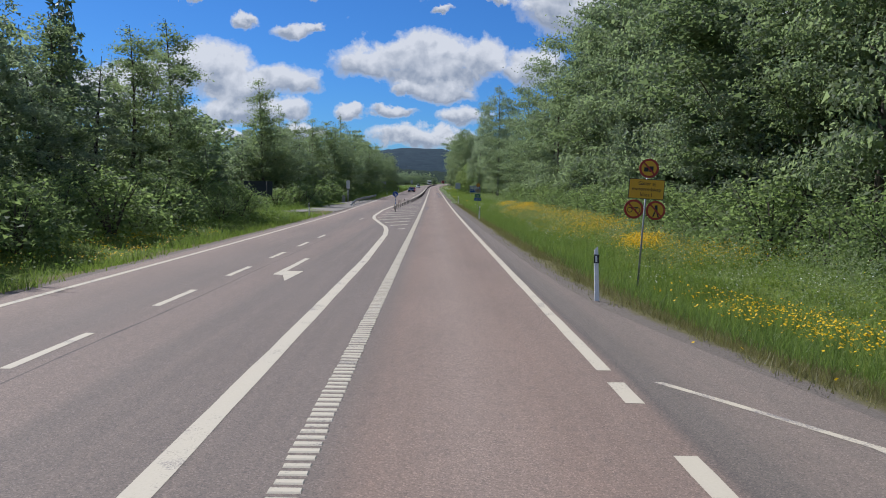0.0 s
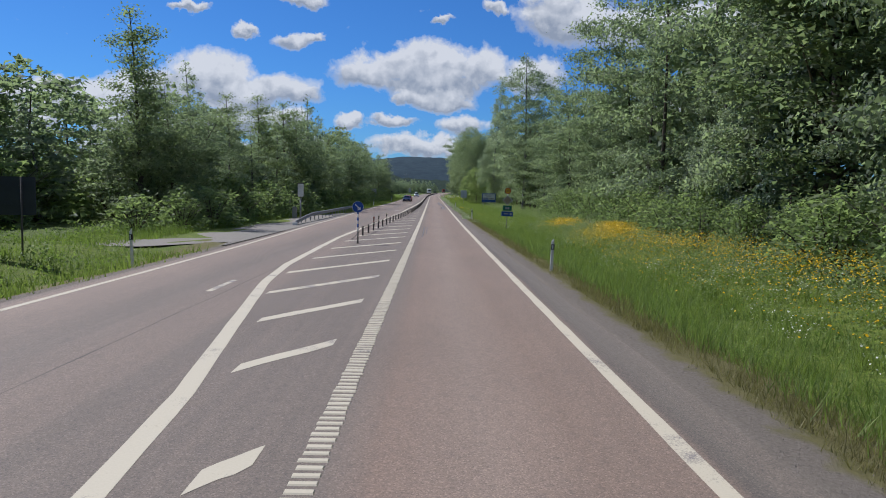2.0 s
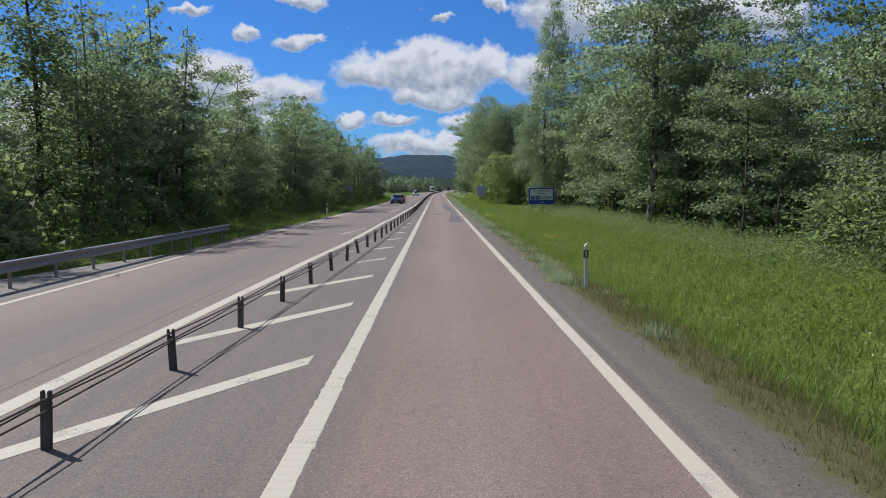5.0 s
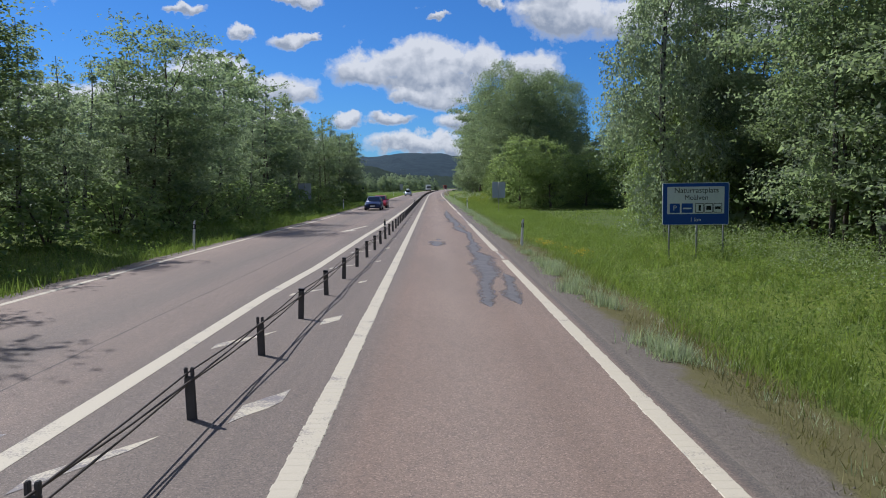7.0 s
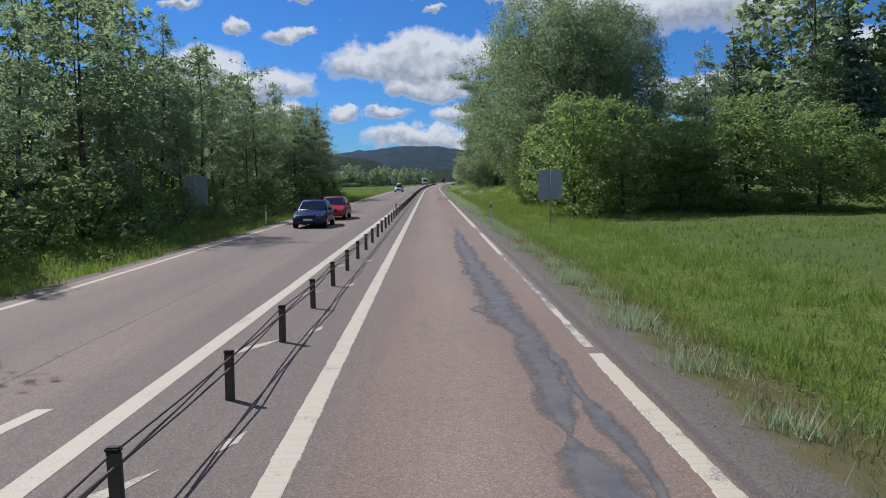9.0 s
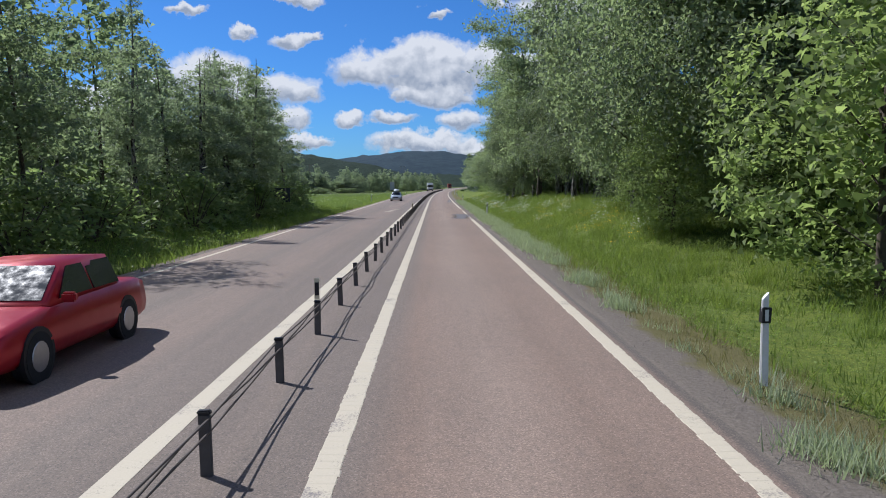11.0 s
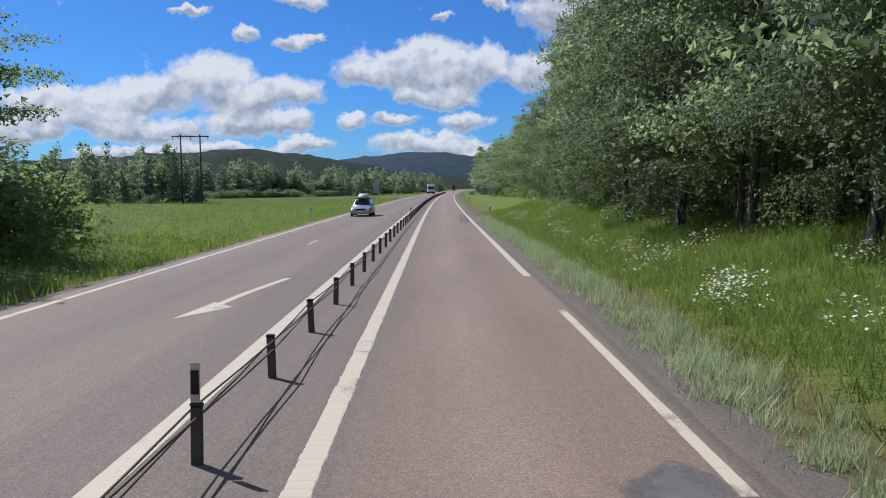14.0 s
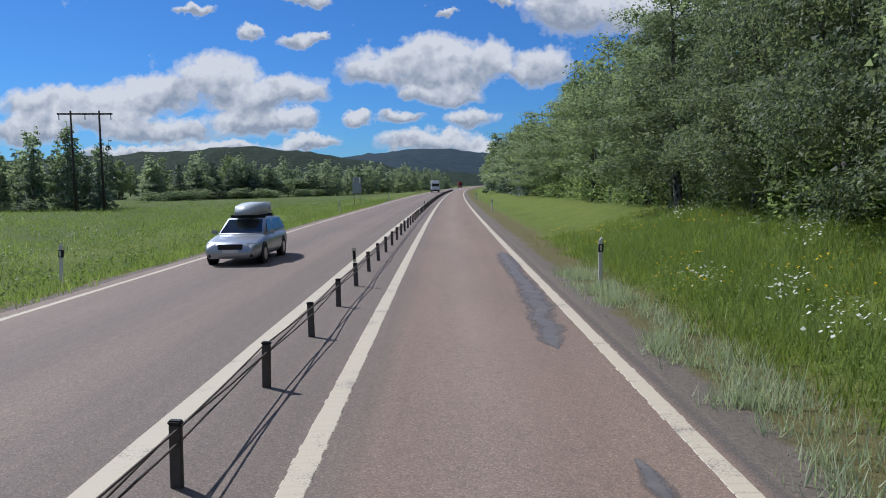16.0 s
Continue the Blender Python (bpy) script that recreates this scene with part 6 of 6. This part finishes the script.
def tufts(x0, x1, y0, y1, per, spread, bias=1.0):
    """Clumped points beside the road between x0 and x1 metres past the asphalt (negative: far side)."""
    def where(rng, n):
        k = n // per + 1
        q = rng.uniform(0, 1, k) ** bias
        cy = rng.uniform(y0, y1, k)
        s = x0 + (x1 - x0) * q
        cx = np.array([lerp(ASPHALT_RIGHT, b) + a if x0 >= 0 else lerp(ASPHALT_LEFT, b) + a for a, b in zip(s, cy)])
        x = np.repeat(cx, per)[:n] + rng.normal(size=n) * spread
        y = np.repeat(cy, per)[:n] + rng.normal(size=n) * spread
        if x0 < 0:
            hide = (y > 88) & (y < 147) & (x > -14.2)
            x = np.where(hide, -14.6 - rng.uniform(0, 5, n), x)
        return x, y
    return where


def herbs(name, n, where, h, size, mat, seed, label):
    """Leafy plants: loose small leaves at all heights of the sward, in clumps."""
    rng = np.random.default_rng(seed)
    x, y = where(rng, n)
    z = np.array([turf(a, b) + rise(b) for a, b in zip(x, y)]) + rng.uniform(h[0], h[1], n) * (0.6 + 0.8 * rng.uniform(0, 1, n // 12 + 1).repeat(12)[:n])
    c = np.stack([x + np.array([bow(b) for b in y]), y, z], 1)
    me = leaf_cards(rng, c, size, 0.6, -0.3, mat, rng.normal(size=c.shape) + np.array([0, 0, 0.8]))
    me.name = name
    tagged(new(name, me), label, "plants", kind="stuff")


herbs("verge_herbs", 42000, tufts(2.4, 9.0, 22, 186, 12, 0.14, 1.1), (0.03, 0.32), 0.055, HERB_LEAF, 21, "leafy green weeds in the verge")
herbs("tall_weeds", 60000, tufts(4.6, 10.5, 22, 118, 60, 0.32, 0.7), (0.2, 1.0), 0.07, leaf_mat("pale weed leaves", (0.15, 0.195, 0.085), (0.36, 0.40, 0.22), 0.5, 0.8), 35, "pale tall weeds and cow parsley before the trees")
herbs("tall_weeds", 50000, tufts(4.2, 11.5, 22, 190, 40, 0.3, 0.8), (0.1, 0.75), 0.085, HERB_LEAF, 30, "tall leafy weeds before the trees")
herbs("verge_herbs", 34000, tufts(2.6, 11.0, 126, 200, 26, 0.2, 0.9), (0.12, 0.5), 0.07, HERB_LEAF, 36, "leafy green weeds in the verge")
herbs("tall_weeds", 26000, tufts(7.2, 10.6, 134, 196, 40, 0.3), (0.2, 0.8), 0.075, bpy.data.materials["pale weed leaves"], 37, "pale tall weeds at the foot of the trees")
herbs("verge_herbs", 24000, tufts(2.4, 9.5, 258, 366, 26, 0.18, 0.9), (0.15, 0.5), 0.06, HERB_LEAF, 39, "leafy green weeds on the bank")
herbs("far_verge_weeds", 46000, tufts(-1.2, -11.0, 26, 330, 26, 0.25, 0.9), (0.05, 0.55), 0.11, HERB_LEAF, 38, "leafy weeds on the far verge")
herbs("verge_herbs", 40000, tufts(1.8, 7.5, 186, 362, 12, 0.14, 1.2), (0.03, 0.30), 0.055, HERB_LEAF, 22, "leafy green weeds in the verge")
blades("brown_grass", 100000, tufts(0.95, 2.5, 20, 138, 12, 0.13), (0.05, 0.22), (0.005, 0.009), BROWN_GRASS, 23, "short brown dry grass on the ditch slope")
blades("dry_grass", 20000, tufts(0.85, 2.4, 24, 262, 12, 0.12), (0.05, 0.2), (0.006, 0.014), GRASS_DRY, 1, "short dry grass along the gravel shoulder")
blades("dry_grass", 8000, tufts(0.5, 2.6, 20, 62, 10, 0.14), (0.05, 0.24), (0.006, 0.012), GRASS_DRY, 24, "short dry grass along the gravel shoulder")
blades("verge_grass", 150000, tufts(1.9, 9.0, 22, 362, 14, 0.2, 1.2), (0.08, 0.36), (0.008, 0.017), GRASS_GREEN, 2, "tall green grass on the verge")
blades("tall_grass", 42000, tufts(1.7, 5.5, 22, 125, 16, 0.22), (0.25, 0.62), (0.006, 0.012), leaf_mat("tall grass", (0.075, 0.13, 0.032), (0.24, 0.30, 0.09), 0.5), 28, "tall dark green grass in the ditch")
blades("tall_grass", 34000, tufts(2.4, 7.0, 296, 362, 18, 0.22), (0.2, 0.6), (0.006, 0.013), bpy.data.materials["tall grass"], 29, "tall dark green grass on the bank")
blades("grass_clump", 60000, tufts(2.6, 9.5, 22, 365, 70, 0.2), (0.3, 0.6), (0.006, 0.012), leaf_mat("lush grass", (0.075, 0.125, 0.022), (0.30, 0.35, 0.085), 0.5, 0.9), 34, "lush tall grass clumps on the verge")
blades("bank_grass", 90000, tufts(1.7, 9.5, 256, 366, 30, 0.24, 0.95), (0.14, 0.46), (0.007, 0.015), bpy.data.materials["lush grass"], 42, "bright green grass on the bank", 0.5)
blades("verge_grass", 60000, tufts(2.2, 11.0, 126, 200, 30, 0.26, 0.95), (0.12, 0.44), (0.007, 0.015), bpy.data.materials["lush grass"], 43, "bright green grass on the verge", 0.5)
blades("field_grass", 38000, tufts(6.0, 45.0, 188, 256, 20, 0.5, 1.5), (0.1, 0.32), (0.015, 0.035), GRASS_GREEN, 3, "green hayfield grass")
PALE_GRASS = leaf_mat("pale grass", (0.25, 0.29, 0.18), (0.50, 0.54, 0.38), 0.4)
blades("brown_grass", 30000, tufts(1.0, 2.7, 138, 262, 12, 0.14), (0.05, 0.22), (0.005, 0.009), BROWN_GRASS, 41, "short brown dry grass on the ditch slope")
blades("pale_grass", 9000, tufts(0.8, 2.2, 132, 262, 40, 0.14), (0.05, 0.26), (0.005, 0.01), PALE_GRASS, 33, "pale grey green grass on the ditch slope")
blades("pale_grass", 16000, tufts(0.6, 1.3, 128, 262, 200, 0.2), (0.12, 0.42), (0.006, 0.013), PALE_GRASS, 4, "pale grey green grass tufts at the shoulder")
blades("pale_grass", 34000, tufts(0.4, 1.7, 258, 352, 50, 0.15), (0.12, 0.4), (0.006, 0.013), PALE_GRASS, 25, "pale grey green grass tufts at the shoulder")
blades("far_verge_grass", 60000, tufts(-0.7, -7.0, 28, 330, 18, 0.35, 1.2), (0.12, 0.5), (0.012, 0.03), GRASS_GREEN, 5, "green grass on the far verge")
blades("meadow_grass", 70000, tufts(-0.8, -60.0, 318, 432, 30, 0.6, 2.0), (0.15, 0.6), (0.007, 0.02), leaf_mat("meadow grass", (0.13, 0.19, 0.045), (0.35, 0.40, 0.13), 0.5), 6, "tall meadow grass")


herbs("meadow_herbs", 45000, tufts(-1.5, -50.0, 316, 465, 18, 0.3, 1.8), (0.05, 0.5), 0.12, HERB_LEAF, 27, "leafy plants in the meadow")


def stones(name, n, where, size, mat, seed, label):
    """Loose gravel: small lopsided four-faced stones."""
    rng = np.random.default_rng(seed)
    x, y = where(rng, n)
    c = np.stack([x + np.array([bow(b) for b in y]), y, np.array([turf(a, b) + rise(b) for a, b in zip(x, y)])], 1)
    r = (size[0] + (size[1] - size[0]) * rng.uniform(0, 1, n) ** 3)[:, None, None]
    base = np.array([[1, 0, -0.2], [-0.6, 0.9, -0.2], [-0.5, -0.8, -0.2], [0.1, 0.1, 0.8]])
    v = (c[:, None, :] + (base[None] + rng.normal(size=(n, 4, 3)) * 0.3) * r).reshape(-1, 3)
    i = 4 * np.arange(n)[:, None]
    f = np.concatenate([i + np.array(q)[None] for q in ((0, 1, 3), (1, 2, 3), (2, 0, 3))])
    tagged(new(name, raw_mesh(name, v, f, mat)), label, "gravel", kind="stuff")


stones("loose_gravel", 14000, tufts(0.05, 0.75, 22, 345, 5, 0.1), (0.005, 0.018), plain("brown grey gravel", (0.20, 0.17, 0.145), 0.9, 0.0, 0.4), 26, "loose grey gravel along the road shoulder")


def patches(spots):
    """Points scattered round a few spots (x, y, spread), longer along the road than across it."""
    def where(rng, n):
        k = rng.integers(0, len(spots), n)
        x, y, r = (np.array([q[j] for q in spots])[k] for j in range(3))
        return x + rng.normal(size=n) * r * 0.7, y + rng.normal(size=n) * r * 1.8
    return where


def flowers(name, n, where, h, size, mat, seed, label):
    """Flower heads: small flat-lying diamonds over the grass."""
    rng = np.random.default_rng(seed)
    x, y = where(rng, n)
    z = np.array([turf(a, b) + rise(b) for a, b in zip(x, y)]) + rng.uniform(*h, n)
    c = np.stack([x + np.array([bow(b) for b in y]), y, z], 1)
    s = rng.uniform(*size, n)[:, None]
    a = rng.uniform(0, 6.283, n)
    u = np.stack([np.cos(a), np.sin(a), rng.normal(size=n) * 0.4], 1) * s
    w = np.stack([-np.sin(a), np.cos(a), rng.normal(size=n) * 0.4], 1) * s
    v = np.stack([c - u, c - w, c + u, c + w], 1).reshape(-1, 3)
    i = np.arange(n)
    me = raw_mesh(name, v, np.stack([4 * i, 4 * i + 1, 4 * i + 2, 4 * i + 3], 1), mat)
    tagged(new(name, me), label, "flowers", kind="stuff")


flowers("yellow_flowers", 2600, patches([(6.9, 28.5, 1.3), (10.2, 43, 1.4)]), (0.5, 0.95), (0.014, 0.028), FLOWER_YELLOW, 7, "yellow wild flowers in the verge")
flowers("yellow_flowers", 20000, patches([(9.0, 47, 0.6), (9.6, 58, 1.8), (10.6, 67, 2.2), (10.8, 77, 2.4), (10.2, 87, 2.0), (9.6, 96, 1.2), (11.2, 101, 0.8), (9.7, 110, 0.9)]), (0.75, 1.2), (0.016, 0.034), FLOWER_YELLOW, 14, "drifts of yellow wild flowers before the trees")
flowers("yellow_flowers", 700, patches([(6.9, 159.0, 0.45), (5.4, 189.5, 0.4), (6.3, 186.0, 0.4)]), (0.2, 0.45), (0.012, 0.024), FLOWER_YELLOW, 8, "yellow wild flowers in the verge")
flowers("yellow_flowers", 1500, tufts(2.5, 6.5, 262, 370, 24, 0.4), (0.25, 0.5), (0.015, 0.035), FLOWER_YELLOW, 12, "yellow wild flowers in the verge")
flowers("white_flowers", 9000, tufts(2.6, 10.5, 22, 130, 60, 0.3, 0.6), (0.4, 0.9), (0.010, 0.022), FLOWER_WHITE, 9, "white cow parsley in the verge")
flowers("white_flowers", 3000, tufts(2.0, 6.5, 258, 360, 70, 0.28), (0.35, 0.8), (0.018, 0.04), FLOWER_WHITE, 10, "white cow parsley in the verge")
flowers("white_flowers", 3600, tufts(-3.0, -45.0, 330, 462, 120, 1.3, 1.1), (0.4, 0.7), (0.012, 0.03), FLOWER_WHITE, 11, "white cow parsley in the meadow")
flowers("yellow_flowers", 900, tufts(-2.0, -5.0, 28, 60, 30, 0.5), (0.25, 0.45), (0.02, 0.04), FLOWER_YELLOW, 13, "yellow wild flowers on the far verge")
